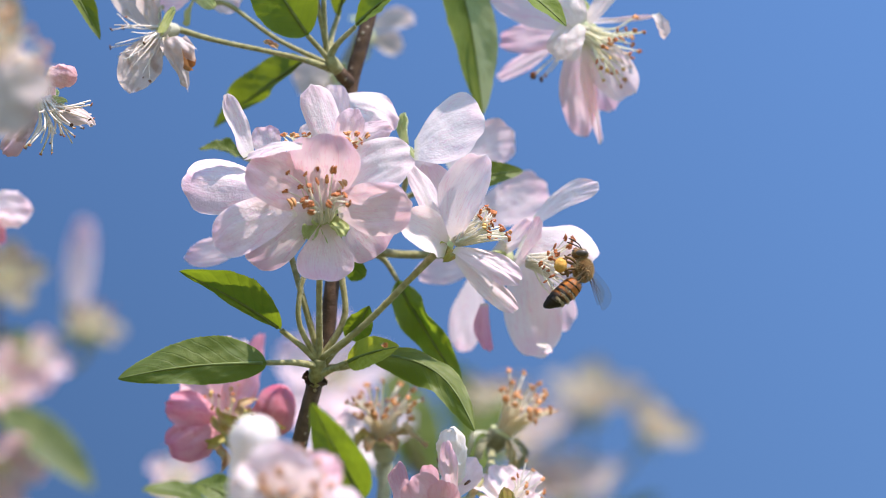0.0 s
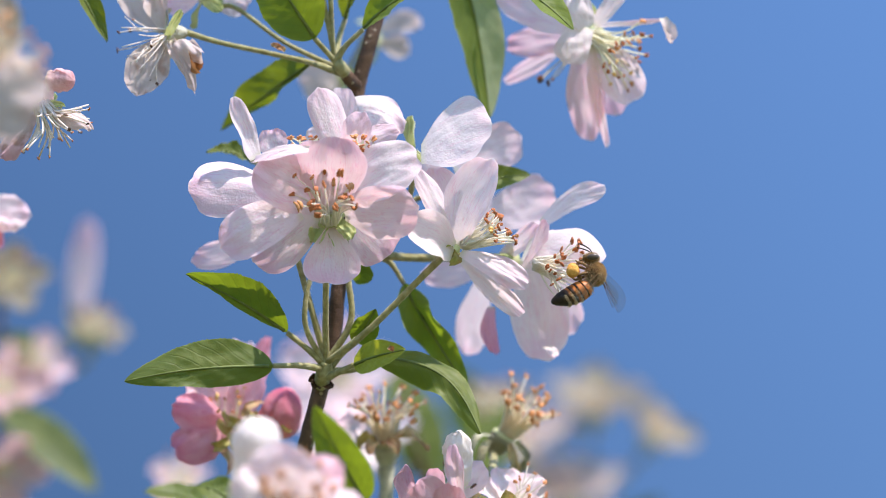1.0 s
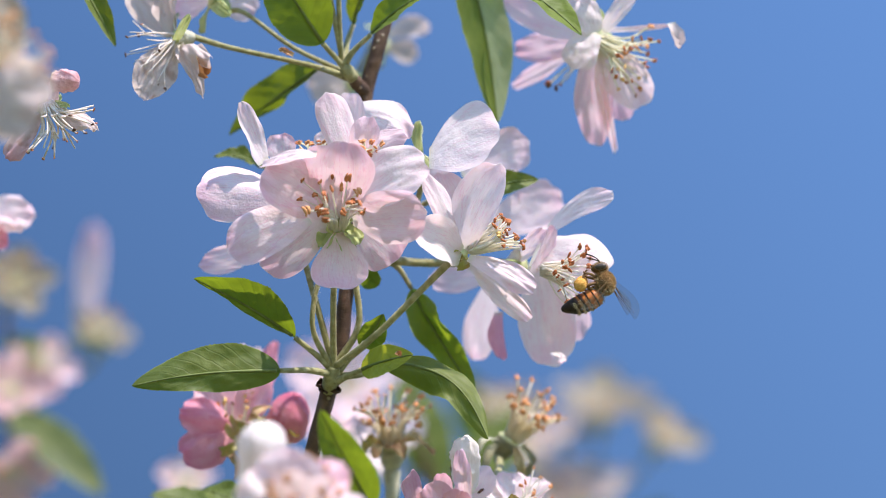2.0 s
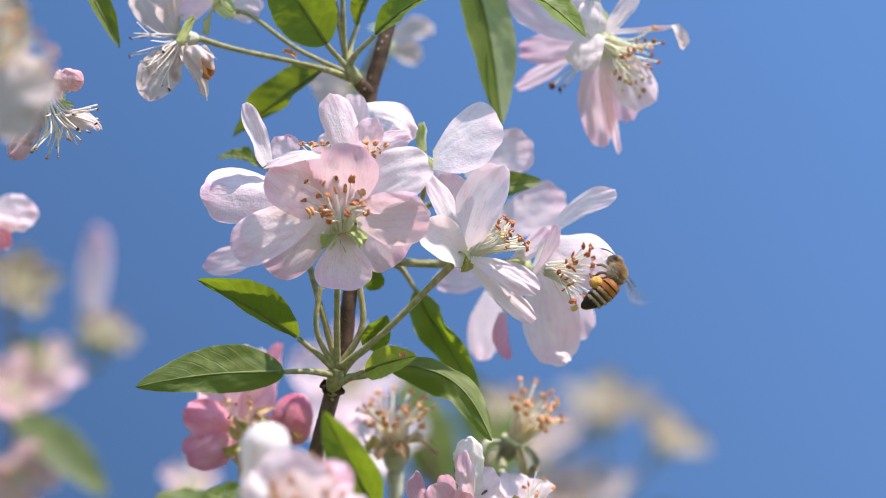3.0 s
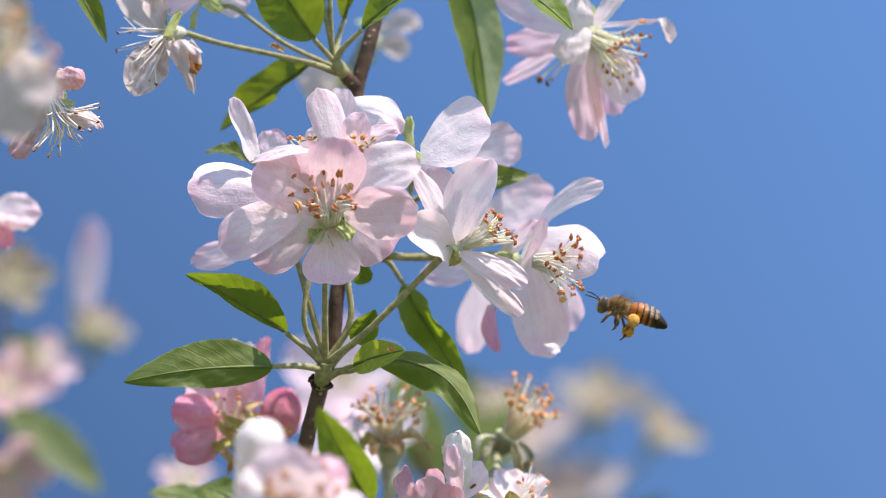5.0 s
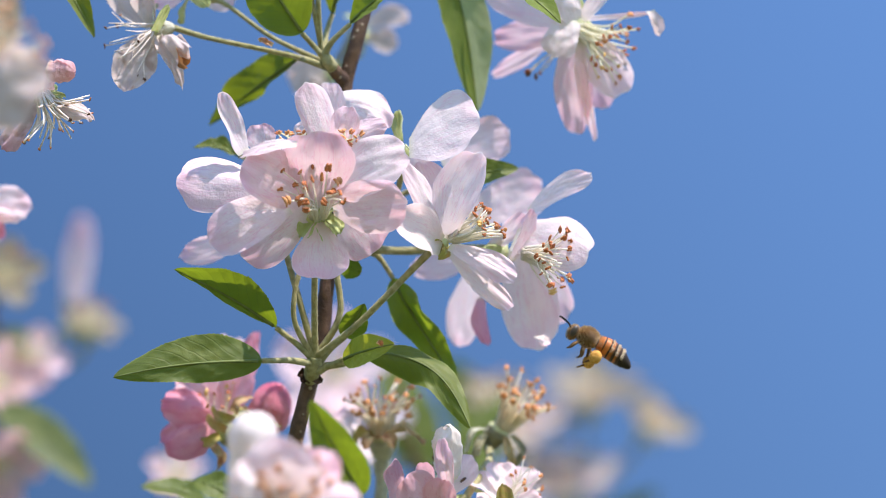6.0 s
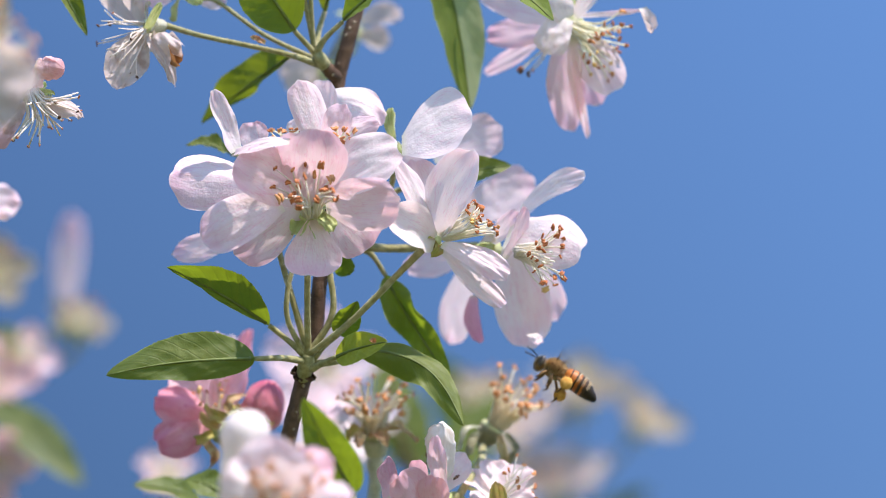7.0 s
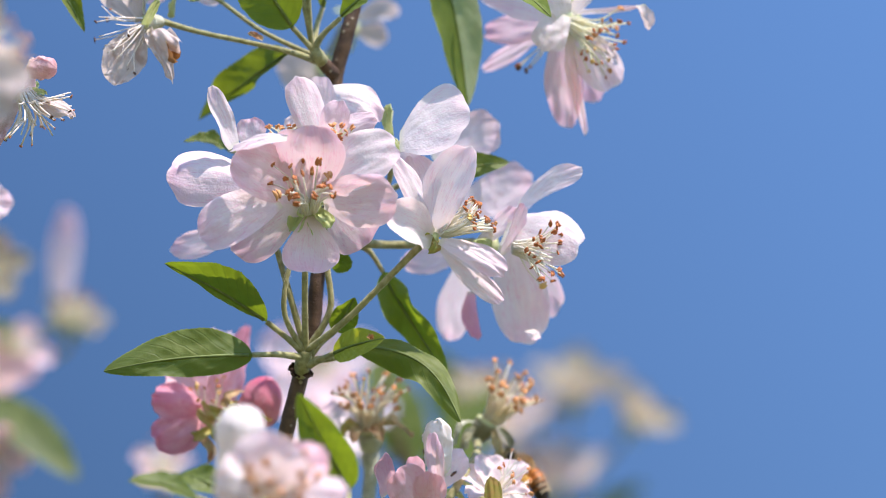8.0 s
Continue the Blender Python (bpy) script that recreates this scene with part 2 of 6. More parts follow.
def stamens(parent, centre, axis, count, length, spread, fil, anther_meshes, seed=0, ring=1.2, droop=0.0, thick=0.13, lengths=0.25, size=1.0, bare=0.0):
    """A brush of stamens round the axis; length, ring in mm, spread in degrees."""
    rng = random.Random(seed)
    axis = axis.normalized()
    a = axis.orthogonal().normalized()
    b = axis.cross(a)
    for i in range(count):
        ang = 2 * math.pi * (i * 0.381966 + rng.uniform(-0.04, 0.04))
        out = a * math.cos(ang) + b * math.sin(ang)
        tilt = radians(spread) * math.sqrt((i + 0.5) / count) * rng.uniform(0.8, 1.15)
        way = axis * math.cos(tilt) + out * math.sin(tilt)
        ln = length * rng.uniform(1 - lengths, 1 + lengths * 0.4) / 1000
        p0 = centre + out * (ring / 1000) * rng.uniform(0.6, 1)
        p2 = p0 + way * ln + Vector((0, 0, -droop / 1000))
        p1 = p0 + (axis * 0.75 + way * 0.25) * ln * 0.5 + out * ln * 0.06 + Vector([rng.uniform(-0.65, 0.65) / 1000 for _ in range(3)])
        vs, fs, tuv = tube([p0, p1, p2], [thick * 1.5, thick, thick * 0.7], 5, 4)
        ob = mesh_part("stamen", vs, fs, fil, parent, "", tuv)
        if rng.random() < bare:
            continue
        an = new("anther", rng.choice(anther_meshes))
        an.parent = ob
        tw = Euler([rng.uniform(0, 6.28) for _ in range(3)])
        an.matrix_basis = Matrix.LocRotScale(p2 - Vector(root_of(parent).location), tw, [size * rng.uniform(0.8, 1.25)] * 3)


def calyx(parent, centre, axis, material, cup=1.9, depth=3.4, sepals=5, sepal=5.5, open_=100, seed=0, pedicel=None, thick=0.55, stem=None, stem_label="downy green flower stalk", down=0):
    """The green cup under a flower, its pointed sepals and its stalk."""
    rng = random.Random(seed + 11)
    axis = axis.normalized()
    a = axis.orthogonal().normalized()
    b = axis.cross(a)
    rows, cols = 8, 12
    verts = []
    for r in range(rows):
        v = r / (rows - 1)
        rad = (0.35 + 0.65 * math.sin(v * 1.9) ** 0.8) * cup * (1 - 0.12 * (v > 0.9)) if v > 0 else 0.3 * cup
        for c in range(cols):
            t = 2 * math.pi * c / cols
            verts.append(centre + axis * ((v - 1) * depth / 1000) + (a * math.cos(t) + b * math.sin(t)) * rad / 1000)
    faces = grid_faces(rows, cols, wrap=True)
    faces.append(tuple(range((rows - 1) * cols, rows * cols)))
    dome = []
    for r in range(5):
        v = r / 4
        for c in range(cols):
            t = 2 * math.pi * c / cols
            dome.append(centre + axis * (0.2 + 0.9 * v) / 1000 + (a * math.cos(t) + b * math.sin(t)) * cup * math.cos(v * 1.5) * 0.97 / 1000)
    mesh_part("nectary", dome, grid_faces(5, cols, wrap=True), M_NECTAR, parent, "yellow-green nectary")
    mesh_part("calyx_cup", verts, faces, material, parent, "downy green cup under the petals")
    for i in range(sepals):
        t = 2 * math.pi * (i + rng.uniform(-0.1, 0.1)) / max(sepals, 1)
        out = a * math.cos(t) + b * math.sin(t)
        o = radians(open_ + rng.uniform(-14, 14))
        way = axis * math.cos(o) + out * math.sin(o)
        base = centre + out * (cup * 0.8 / 1000)
        leaf_n = axis * math.sin(o) - out * math.cos(o)
        petal(parent, base, base + way * sepal / 1000, 2.6, leaf_n, material, 0.3, 0.5, rng.uniform(-1.6, 0.2), 0.8, rng.uniform(-20, 20), 0.15, 0, seed + i, "", "sepal")
    if pedicel:
        end = centre - axis * (depth * 0.95 / 1000)
        vs, fs, tuv = tube([*pedicel, end], [thick * 1.15, thick, thick, thick * 1.25], 9, 7, 0.05, seed)
        ped = mesh_part("pedicel", vs, fs, stem or M_STALK, parent, stem_label, tuv)
        if down:
            downy(ped, [*pedicel, end], thick, down, seed)


def ring_petals(parent, centre, axis, radius, open_, mat, width=None, count=5, seed=0, turn=0.0, cup=2.0, curl=0.5, wild=10):
    """Petals set evenly round an axis, opened by so many degrees from it."""
    rng = random.Random(seed + 5)
    axis = axis.normalized()
    a = axis.orthogonal().normalized()
    b = axis.cross(a)
    for i in range(count):
        t = 2 * math.pi * i / 5 + turn + rng.uniform(-0.18, 0.18)
        out = a * math.cos(t) + b * math.sin(t)
        o = radians(open_ + rng.uniform(-wild, wild))
        way = axis * math.cos(o) + out * math.sin(o)
        base = centre + out * 0.0012
        n = axis * math.sin(o) - out * math.cos(o)
        petal(parent, base, base + way * radius / 1000 * rng.uniform(0.9, 1.06), width or radius * 0.78, n, mat, 0.6, cup, curl, seed=seed + i, twist=rng.uniform(-15, 15))


def bud(parent, base, tip, width, mat, seed=0, sepals=True):
    """A plump closed bud of overlapping petals in its sepals."""
    rng = random.Random(seed)
    axis = (tip - base)
    length = axis.length
    axis.normalize()
    a = axis.orthogonal().normalized()
    b = axis.cross(a)
    rows, cols = 13, 13
    for k in range(5):
        t0 = 2 * math.pi * k / 5 + rng.uniform(-0.2, 0.2)
        span = radians(165)
        verts, uv = [], []
        for r in range(rows):
            v = r / (rows - 1)
            for c in range(cols):
                u = 2 * c / (cols - 1) - 1
                rad = width / 2000 * (math.sin(math.pi * min(0.985, 0.06 + 0.93 * v ** 0.9)) ** 0.48) * (1 + 0.05 * u + 0.015 * k + 0.03 * math.sin(4 * v + k) + 0.10 * noise.noise((u * 2.2 + k, v * 5.5, seed * 0.37)))
                narrow = 0.35 + 0.65 * smooth01(0, 0.5, v)
                t = t0 + span / 2 * u * narrow
                edge = 1 - 0.10 * (u * u)
                verts.append(base + axis * (length * v * edge) + (a * math.cos(t) + b * math.sin(t)) * rad)
                uv.append((c / (cols - 1), v))
        mesh_part("petal", verts, grid_faces(rows, cols), mat, parent, "", uv)


def rolled(parent, base, tip, width, mat, seed=0, crumple=0.12, neck=0.6, label=""):
    """A petal rolled up on itself: a crumpled round-topped hood with a seam down one side."""
    axis = tip - base
    length = axis.length
    axis.normalize()
    a = axis.orthogonal().normalized()
    b = axis.cross(a)
    rows, cols = 26, 30
    verts, uv = [], []
    for r in range(rows):
        v = math.sin(r / (rows - 1) * 1.5708)
        cap = width / 2 / (length * 1000)
        if v < 1 - cap:
            rad = neck + (1 - neck) * smooth01(0, 0.7, v / (1 - cap))
        else:
            rad = max(0.02, 1 - ((v - 1 + cap) / cap) ** 2) ** 0.5
        for c in range(cols):
            u = c / (cols - 1)
            t = 2 * math.pi * u * 1.12 + 0.8 * v + seed
            spiral = 0.9 + 0.16 * u
            n1 = noise.noise((math.cos(t) * 1.7 + seed, math.sin(t) * 1.7, v * 3.2))
            n2 = noise.noise((math.cos(t) * 4.5, math.sin(t) * 4.5 + seed, v * 9))
            rr = rad * (1 + (spiral - 1) * min(1, 3 * rad)) * (1 + crumple * n1 + 0.5 * crumple * n2) * width / 2000
            verts.append(base + axis * (length * v * (1 + 0.3 * crumple * n1 * min(1, rad) * smooth01(1, 0.9, v)) - 0.25 * width / 1000 * crumple * max(0, n2) * smooth01(0.7, 0.95, v)) + (a * math.cos(t) + b * math.sin(t)) * rr)
            uv.append((u, v))
    return mesh_part("petal", verts, grid_faces(rows, cols), mat, parent, label, uv)


def stalk(name, parent, points, radii, material, label="", sides=10, steps=7, rough=0.05, seed=0):
    vs, fs, tuv = tube(points, radii, sides, steps, rough, seed)
    return mesh_part(name, vs, fs, material, parent, label, tuv)


# ---- materials ----
class Nodes:
    """Short hand for a node tree."""

    def __init__(self, name):
        self.mat = bpy.data.materials.new(name)
        self.mat.use_nodes = True
        self.tree = self.mat.node_tree
        self.bsdf = self.tree.nodes["Principled BSDF"]
        self.out = self.tree.nodes["Material Output"]

    def add(self, kind, **inputs):
        n = self.tree.nodes.new("ShaderNode" + kind)
        for k, v in inputs.items():
            self.put(n.inputs[k.replace("_", " ")], v)
        return n

    def put(self, socket, v):
        if isinstance(v, bpy.types.NodeSocket):
            self.tree.links.new(v, socket)
        elif isinstance(v, tuple) and len(v) == 3 and socket.type == "RGBA":
            socket.default_value = (*v, 1)
        else:
            socket.default_value = v

    def math(self, op, a, b=0.5, c=0.5):
        n = self.tree.nodes.new("ShaderNodeMath")
        n.operation, n.use_clamp = op, False
        for s, v in zip(n.inputs, (a, b, c)):
            self.put(s, v)
        return n.outputs[0]

    def band(self, x, lo, hi, a=0.0, b=1.0):
        n = self.tree.nodes.new("ShaderNodeMapRange")
        n.interpolation_type = "SMOOTHSTEP"
        for k, v in (("Value", x), ("From Min", lo), ("From Max", hi), ("To Min", a), ("To Max", b)):
            self.put(n.inputs[k], v)
        return n.outputs["Result"]

    def mix(self, f, a, b, how="MIX"):
        n = self.tree.nodes.new("ShaderNodeMix")
        n.data_type, n.blend_type = "RGBA", how
        self.put(n.inputs["Factor"], f)
        self.put(n.inputs["A"], a)
        self.put(n.inputs["B"], b)
        return n.outputs["Result"]

    def noise(self, vector, scale, detail=3.0, rough=0.55):
        return self.add("TexNoise", Vector=vector, Scale=scale, Detail=detail, Roughness=rough).outputs["Fac"]

    def bump(self, height, strength, distance):
        return self.add("Bump", Height=height, Strength=strength, Distance=distance).outputs[0]

    def finish(self, colour, rough=0.6, normal=None, through=None, through_colour=None, spec=0.4, sheen=0.0, coat=0.0):
        b = self.bsdf.inputs
        self.put(b["Base Color"], colour)
        self.put(b["Roughness"], rough)
        self.put(b["Specular IOR Level"], spec)
        self.put(b["Sheen Weight"], sheen)
        self.put(b["Coat Weight"], coat)
        if normal:
            self.put(b["Normal"], normal)
        if through:
            t = self.add("BsdfTranslucent", Color=through_colour or colour)
            m = self.add("MixShader", Fac=through)
            self.tree.links.new(self.bsdf.outputs[0], m.inputs[1])
            self.tree.links.new(t.outputs[0], m.inputs[2])
            self.tree.links.new(m.outputs[0], self.out.inputs["Surface"])
        return self.mat


def petal_material(name, pale, flush, amount, through=0.42, stain=0.0):
    n = Nodes(name)
    uv = n.add("UVMap").outputs[0]
    sep = n.add("SeparateXYZ", Vector=uv)
    u, v = sep.outputs[0], sep.outputs[1]
    obj = n.add("TexCoord").outputs["Object"]
    rnd = n.add("ObjectInfo").outputs["Random"]
    streak = n.noise(n.add("Mapping", Vector=uv, Scale=(26, 2.2, 1), Location=(3, 0, 0)).outputs[0], 1.0, 4)
    cloud = n.noise(obj, 190, 3)
    edge = n.math("POWER", n.math("ABSOLUTE", n.math("MULTIPLY_ADD", u, 2.0, -1.0)), 2.2)
    rim = n.math("MAXIMUM", n.band(v, 0.55, 1.02), n.math("MULTIPLY", edge, n.band(v, 0.25, 0.8)))
    wash = n.math("MULTIPLY", rim, n.band(cloud, 0.12, 0.88))
    wash = n.math("ADD", n.math("MULTIPLY", wash, 0.8), n.math("MULTIPLY", n.band(streak, 0.46, 0.74), 0.10))
    wash = n.math("MULTIPLY", wash, n.math("MULTIPLY_ADD", rnd, 0.8, 0.6))
    col = n.mix(n.math("MINIMUM", n.math("MULTIPLY", wash, amount), 1.0), pale, flush)
    fan = n.noise(n.add("Mapping", Vector=uv, Scale=(15, 1.9, 1), Location=(7, 0, 0)).outputs[0], 1.0, 3)
    line = n.band(n.math("ABSOLUTE", n.math("ADD", fan, -0.5)), 0.026, 0.0)
    line = n.math("MULTIPLY", line, n.band(v, 0.1, 0.3))
    col = n.mix(n.math("MULTIPLY", line, n.math("MULTIPLY_ADD", rnd, 0.3, 0.40)), col, flush)
    col = n.mix(n.band(v, 0.11, 0.0, 0, 0.5), col, (0.76, 0.78, 0.50))
    # thin rim painted paler, for curled edges that catch the light
    thin = n.math("MAXIMUM", n.band(n.math("ABSOLUTE", n.math("MULTIPLY_ADD", u, 2.0, -1.0)), 0.93, 1.0), n.band(v, 0.965, 1.0))
    col = n.mix(n.math("MULTIPLY", thin, n.band(v, 0.3, 0.5, 0.0, 0.45)), col, tuple(min(0.95, c * 1.06 + 0.05) for c in pale))
    if stain:
        col = n.mix(n.math("MULTIPLY", n.band(n.noise(obj, 260, 2), 0.62, 0.72), stain), col, (0.30, 0.13, 0.05))
    veins = n.noise(n.add("Mapping", Vector=uv, Scale=(34, 1.4, 1)).outputs[0], 1.0, 2)
    h = n.math("ADD", n.math("MULTIPLY_ADD", n.noise(obj, 330, 3), 0.8, n.math("MULTIPLY", veins, 0.16)), n.math("ADD", n.math("MULTIPLY", n.noise(obj, 650, 4), 0.4), n.math("MULTIPLY", n.noise(obj, 2600, 2), 0.2)))
    return n.finish(col, 0.5, n.bump(h, 0.8, 0.00036), through, n.mix(0.10, col, flush), 0.35, 0.15)


def leaf_material(name, dark, light, through_colour, through=0.34, reverse=None):
    n = Nodes(name)
    uv = n.add("UVMap").outputs[0]
    sep = n.add("SeparateXYZ", Vector=uv)
    u, v = sep.outputs[0], sep.outputs[1]
    obj = n.add("TexCoord").outputs["Object"]
    au = n.math("ABSOLUTE", n.math("MULTIPLY_ADD", u, 2.0, -1.0))
    warp = n.math("MULTIPLY", n.noise(obj, 300, 2), 0.5)
    lat = n.math("FRACT", n.math("ADD", n.math("MULTIPLY_ADD", v, 9.0, n.math("MULTIPLY", au, -2.2)), warp))
    vein = n.math("MAXIMUM", n.band(n.math("ABSOLUTE", n.math("SUBTRACT", lat, 0.5)), 0.09, 0.0), n.band(au, 0.05, 0.0))
    net = n.add("TexVoronoi", Vector=obj, Scale=1500.0)
    net.feature = "DISTANCE_TO_EDGE"
    mesh = n.band(net.outputs["Distance"], 0.12, 0.0)
    cloud = n.noise(obj, 160, 4)
    col = n.mix(n.band(cloud, 0.3, 0.7), dark, light)
    col = n.mix(n.math("MULTIPLY", vein, 0.12), col, tuple(min(1, c * 1.8 + 0.03) for c in light))
    col = n.mix(n.math("MULTIPLY", mesh, 0.12), col, light)
    col = n.mix(n.math("MULTIPLY", n.band(au, 0.93, 1.0), 0.5), col, (0.36, 0.40, 0.10))
    if reverse:
        col = n.mix(n.band(u, 0.50, 0.46), col, reverse)
    h = n.math("ADD", n.math("MULTIPLY", vein, -1.0), n.math("ADD", n.math("MULTIPLY", mesh, -0.2), n.math("MULTIPLY", n.noise(obj, 2600, 2), 0.3)))
    thr = n.mix(n.math("MULTIPLY", vein, 0.5), through_colour, tuple(c * 0.45 for c in through_colour))
    return n.finish(col, n.band(cloud, 0.2, 0.8, 0.44, 0.62), n.bump(h, 0.26, 0.00030), through, thr, 0.32, 0.05)


def grain_material(name, a, b, scale=400, rough=0.65, bump=0.4, distance=0.0002, spots=None, through=None, spec=0.35, sheen=0.0, stretch=(1, 1, 1)):
    n = Nodes(name)
    obj = n.add("TexCoord").outputs["Object"]
    obj = n.add("Mapping", Vector=obj, Scale=stretch).outputs[0]
    f = n.noise(obj, scale, 5)
    col = n.mix(n.band(f, 0.3, 0.7), a, b)
    h = n.math("ADD", f, n.math("MULTIPLY", n.noise(obj, scale * 7, 3), 0.5))
    if spots:
        vo = n.add("TexVoronoi", Vector=obj, Scale=scale * 1.4)
        m = n.math("MULTIPLY", n.band(vo.outputs["Distance"], 0.26, 0.14), n.band(n.noise(obj, scale * 0.5, 1), 0.42, 0.55))
        col = n.mix(m, col, spots)
        h = n.math("ADD", h, n.math("MULTIPLY", m, 0.8))
    return n.finish(col, rough, n.bump(h, bump, distance), through, None, spec, sheen)


M_PETAL = petal_material("petal_blush", (0.925, 0.77, 0.80), (0.86, 0.42, 0.58), 1.05, 0.46)
M_PETAL_BLEACHED = petal_material("petal_bleached", (0.88, 0.81, 0.79), (0.84, 0.70, 0.68), 0.3)
M_PETAL_FLUSH = petal_material("petal_flushed", (0.925, 0.725, 0.775), (0.85, 0.38, 0.55), 1.05)
M_PETAL_WHITE = petal_material("petal_white", (0.95, 0.835, 0.84), (0.88, 0.48, 0.61), 0.85, 0.47)
M_PETAL_PINK = petal_material("petal_pink", (0.87, 0.43, 0.52), (0.71, 0.12, 0.26), 1.0, 0.5)
# stained old petals, the tone also darkened to stand in for shade
M_PETAL_OLD_SHADED = petal_material("petal_old_shaded", (0.68, 0.575, 0.555), (0.66, 0.43, 0.43), 0.6, 0.42, 0.5)
M_PETAL_ROSE = petal_material("petal_rose", (0.87, 0.58, 0.65), (0.76, 0.24, 0.37), 0.9, 0.4, 0.15)
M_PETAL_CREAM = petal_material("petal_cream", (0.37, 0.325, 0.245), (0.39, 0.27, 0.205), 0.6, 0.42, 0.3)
M_PETAL_PINK_OLD = petal_material("petal_pink_old", (0.80, 0.56, 0.58), (0.66, 0.30, 0.34), 0.9, 0.4, 0.6)
M_LEAF = leaf_material("leaf_green", (0.078, 0.110, 0.020), (0.140, 0.166, 0.040), (0.29, 0.36, 0.012))
M_LEAF_YOUNG = leaf_material("leaf_young", (0.098, 0.145, 0.018), (0.165, 0.215, 0.032), (0.29, 0.39, 0.016), 0.40)
M_LEAF_FOLDED = leaf_material("leaf_folded", (0.092, 0.128, 0.014), (0.165, 0.190, 0.028), (0.36, 0.46, 0.06), 0.40, (0.42, 0.46, 0.30))
M_LEAF_DARK = leaf_material("leaf_unfolding", (0.05, 0.075, 0.016), (0.10, 0.12, 0.03), (0.14, 0.17, 0.02), 0.18)
M_LEAF_YELLOW = leaf_material("leaf_yellowing", (0.17, 0.21, 0.03), (0.30, 0.32, 0.06), (0.50, 0.52, 0.03), 0.42)
M_RIB = grain_material("leaf_rib", (0.13, 0.165, 0.04), (0.19, 0.23, 0.065), 500, 0.6, 0.2, 0.0001, None, 0.2)
M_BARK = grain_material("bark", (0.062, 0.032, 0.019), (0.130, 0.072, 0.043), 420, 0.62, 0.7, 0.0004, (0.36, 0.29, 0.20))
M_BARK_OLD = grain_material("bark_old", (0.10, 0.075, 0.055), (0.20, 0.16, 0.125), 60, 0.85, 0.9, 0.004)
M_SCALE = grain_material("bud_scale", (0.035, 0.018, 0.012), (0.09, 0.045, 0.028), 700, 0.7, 0.6, 0.0003)
M_STALK = grain_material("stalk", (0.28, 0.26, 0.105), (0.45, 0.41, 0.21), 900, 0.7, 0.8, 0.0003, None, 0.2, 0.3, 0.2)
M_SEPAL = grain_material("sepal", (0.44, 0.49, 0.18), (0.57, 0.60, 0.29), 600, 0.65, 0.5, 0.0002, None, 0.42, 0.3, 0.4)
M_SEPAL_DRY = grain_material("sepal_dry", (0.30, 0.20, 0.09), (0.42, 0.36, 0.18), 420, 0.7, 0.6, 0.0003, None, 0.25)
M_SEPAL_RED = grain_material("sepal_red", (0.50, 0.25, 0.15), (0.52, 0.44, 0.24), 380, 0.7, 0.6, 0.0003, None, 0.3)
M_DOWN = grain_material("woolly_stalk", (0.46, 0.45, 0.33), (0.62, 0.60, 0.48), 700, 0.9, 0.9, 0.0004, None, 0.2, 0.2, 0.15)
M_SEPAL_WOOL = grain_material("sepal_woolly", (0.27, 0.25, 0.15), (0.40, 0.37, 0.25), 420, 0.9, 0.9, 0.0004, None, 0.25, 0.2, 0.1)
M_HAIR = grain_material("white_down", (0.70, 0.68, 0.56), (0.80, 0.79, 0.68), 900, 0.7, 0.1, 0.0001, None, 0.4)
M_SEPAL_BUD = grain_material("sepal_bud", (0.40, 0.38, 0.10), (0.50, 0.32, 0.13), 420, 0.6, 0.5, 0.0002, None, 0.3)
M_FIL = grain_material("filament", (0.85, 0.82, 0.64), (0.92, 0.90, 0.78), 500, 0.45, 0.1, 0.0001, None, 0.5)
M_FIL_WHITE = grain_material("filament_white", (0.90, 0.85, 0.76), (0.94, 0.91, 0.84), 500, 0.45, 0.1, 0.0001, None, 0.5)
M_PETAL_DRY = petal_material("petal_dry", (0.42, 0.18, 0.06), (0.22, 0.08, 0.03), 0.8, 0.3, 0.5)
M_FIL_OLD = grain_material("filament_old", (0.90, 0.80, 0.64), (0.94, 0.88, 0.76), 500, 0.5, 0.1, 0.0001, None, 0.5)
M_FIL_PINK = grain_material("filament_pink", (0.86, 0.74, 0.68), (0.92, 0.84, 0.78), 500, 0.5, 0.1, 0.0001, None, 0.3)
M_FUR_PALE = grain_material("bee_felt", (0.56, 0.44, 0.28), (0.70, 0.58, 0.42), 900, 0.9, 0.4, 0.0001, None, 0.2)
M_NECTAR = grain_material("nectary", (0.60, 0.62, 0.30), (0.72, 0.72, 0.44), 800, 0.5, 0.3, 0.0001, None, 0.2)
M_ANTHER = grain_material("anther_brown", (0.34, 0.10, 0.035), (0.56, 0.20, 0.075), 1500, 0.75, 0.5, 0.0001)
M_ANTHER_ORANGE = grain_material("anther_orange", (0.50, 0.19, 0.07), (0.68, 0.34, 0.15), 1500, 0.75, 0.5, 0.0001)
M_ANTHER_YELLOW = grain_material("anther_yellow", (0.72, 0.43, 0.13), (0.82, 0.55, 0.24), 1500, 0.75, 0.5, 0.0001)
M_ANTHER_DARK = grain_material("anther_dark", (0.06, 0.03, 0.025), (0.20, 0.09, 0.05), 1500, 0.75, 0.5, 0.0001)
A_BROWN = [anther_mesh(k, M_ANTHER) for k in range(3)] + [anther_mesh(7, M_ANTHER_ORANGE)]
A_RED = [anther_mesh(k + 40, M_ANTHER) for k in range(4)]
A_ORANGE = [anther_mesh(k + 10, M_ANTHER_ORANGE) for k in range(3)]
A_MIXED = [anther_mesh(k + 20, m) for k, m in enumerate((M_ANTHER_ORANGE, M_ANTHER_YELLOW, M_ANTHER))]
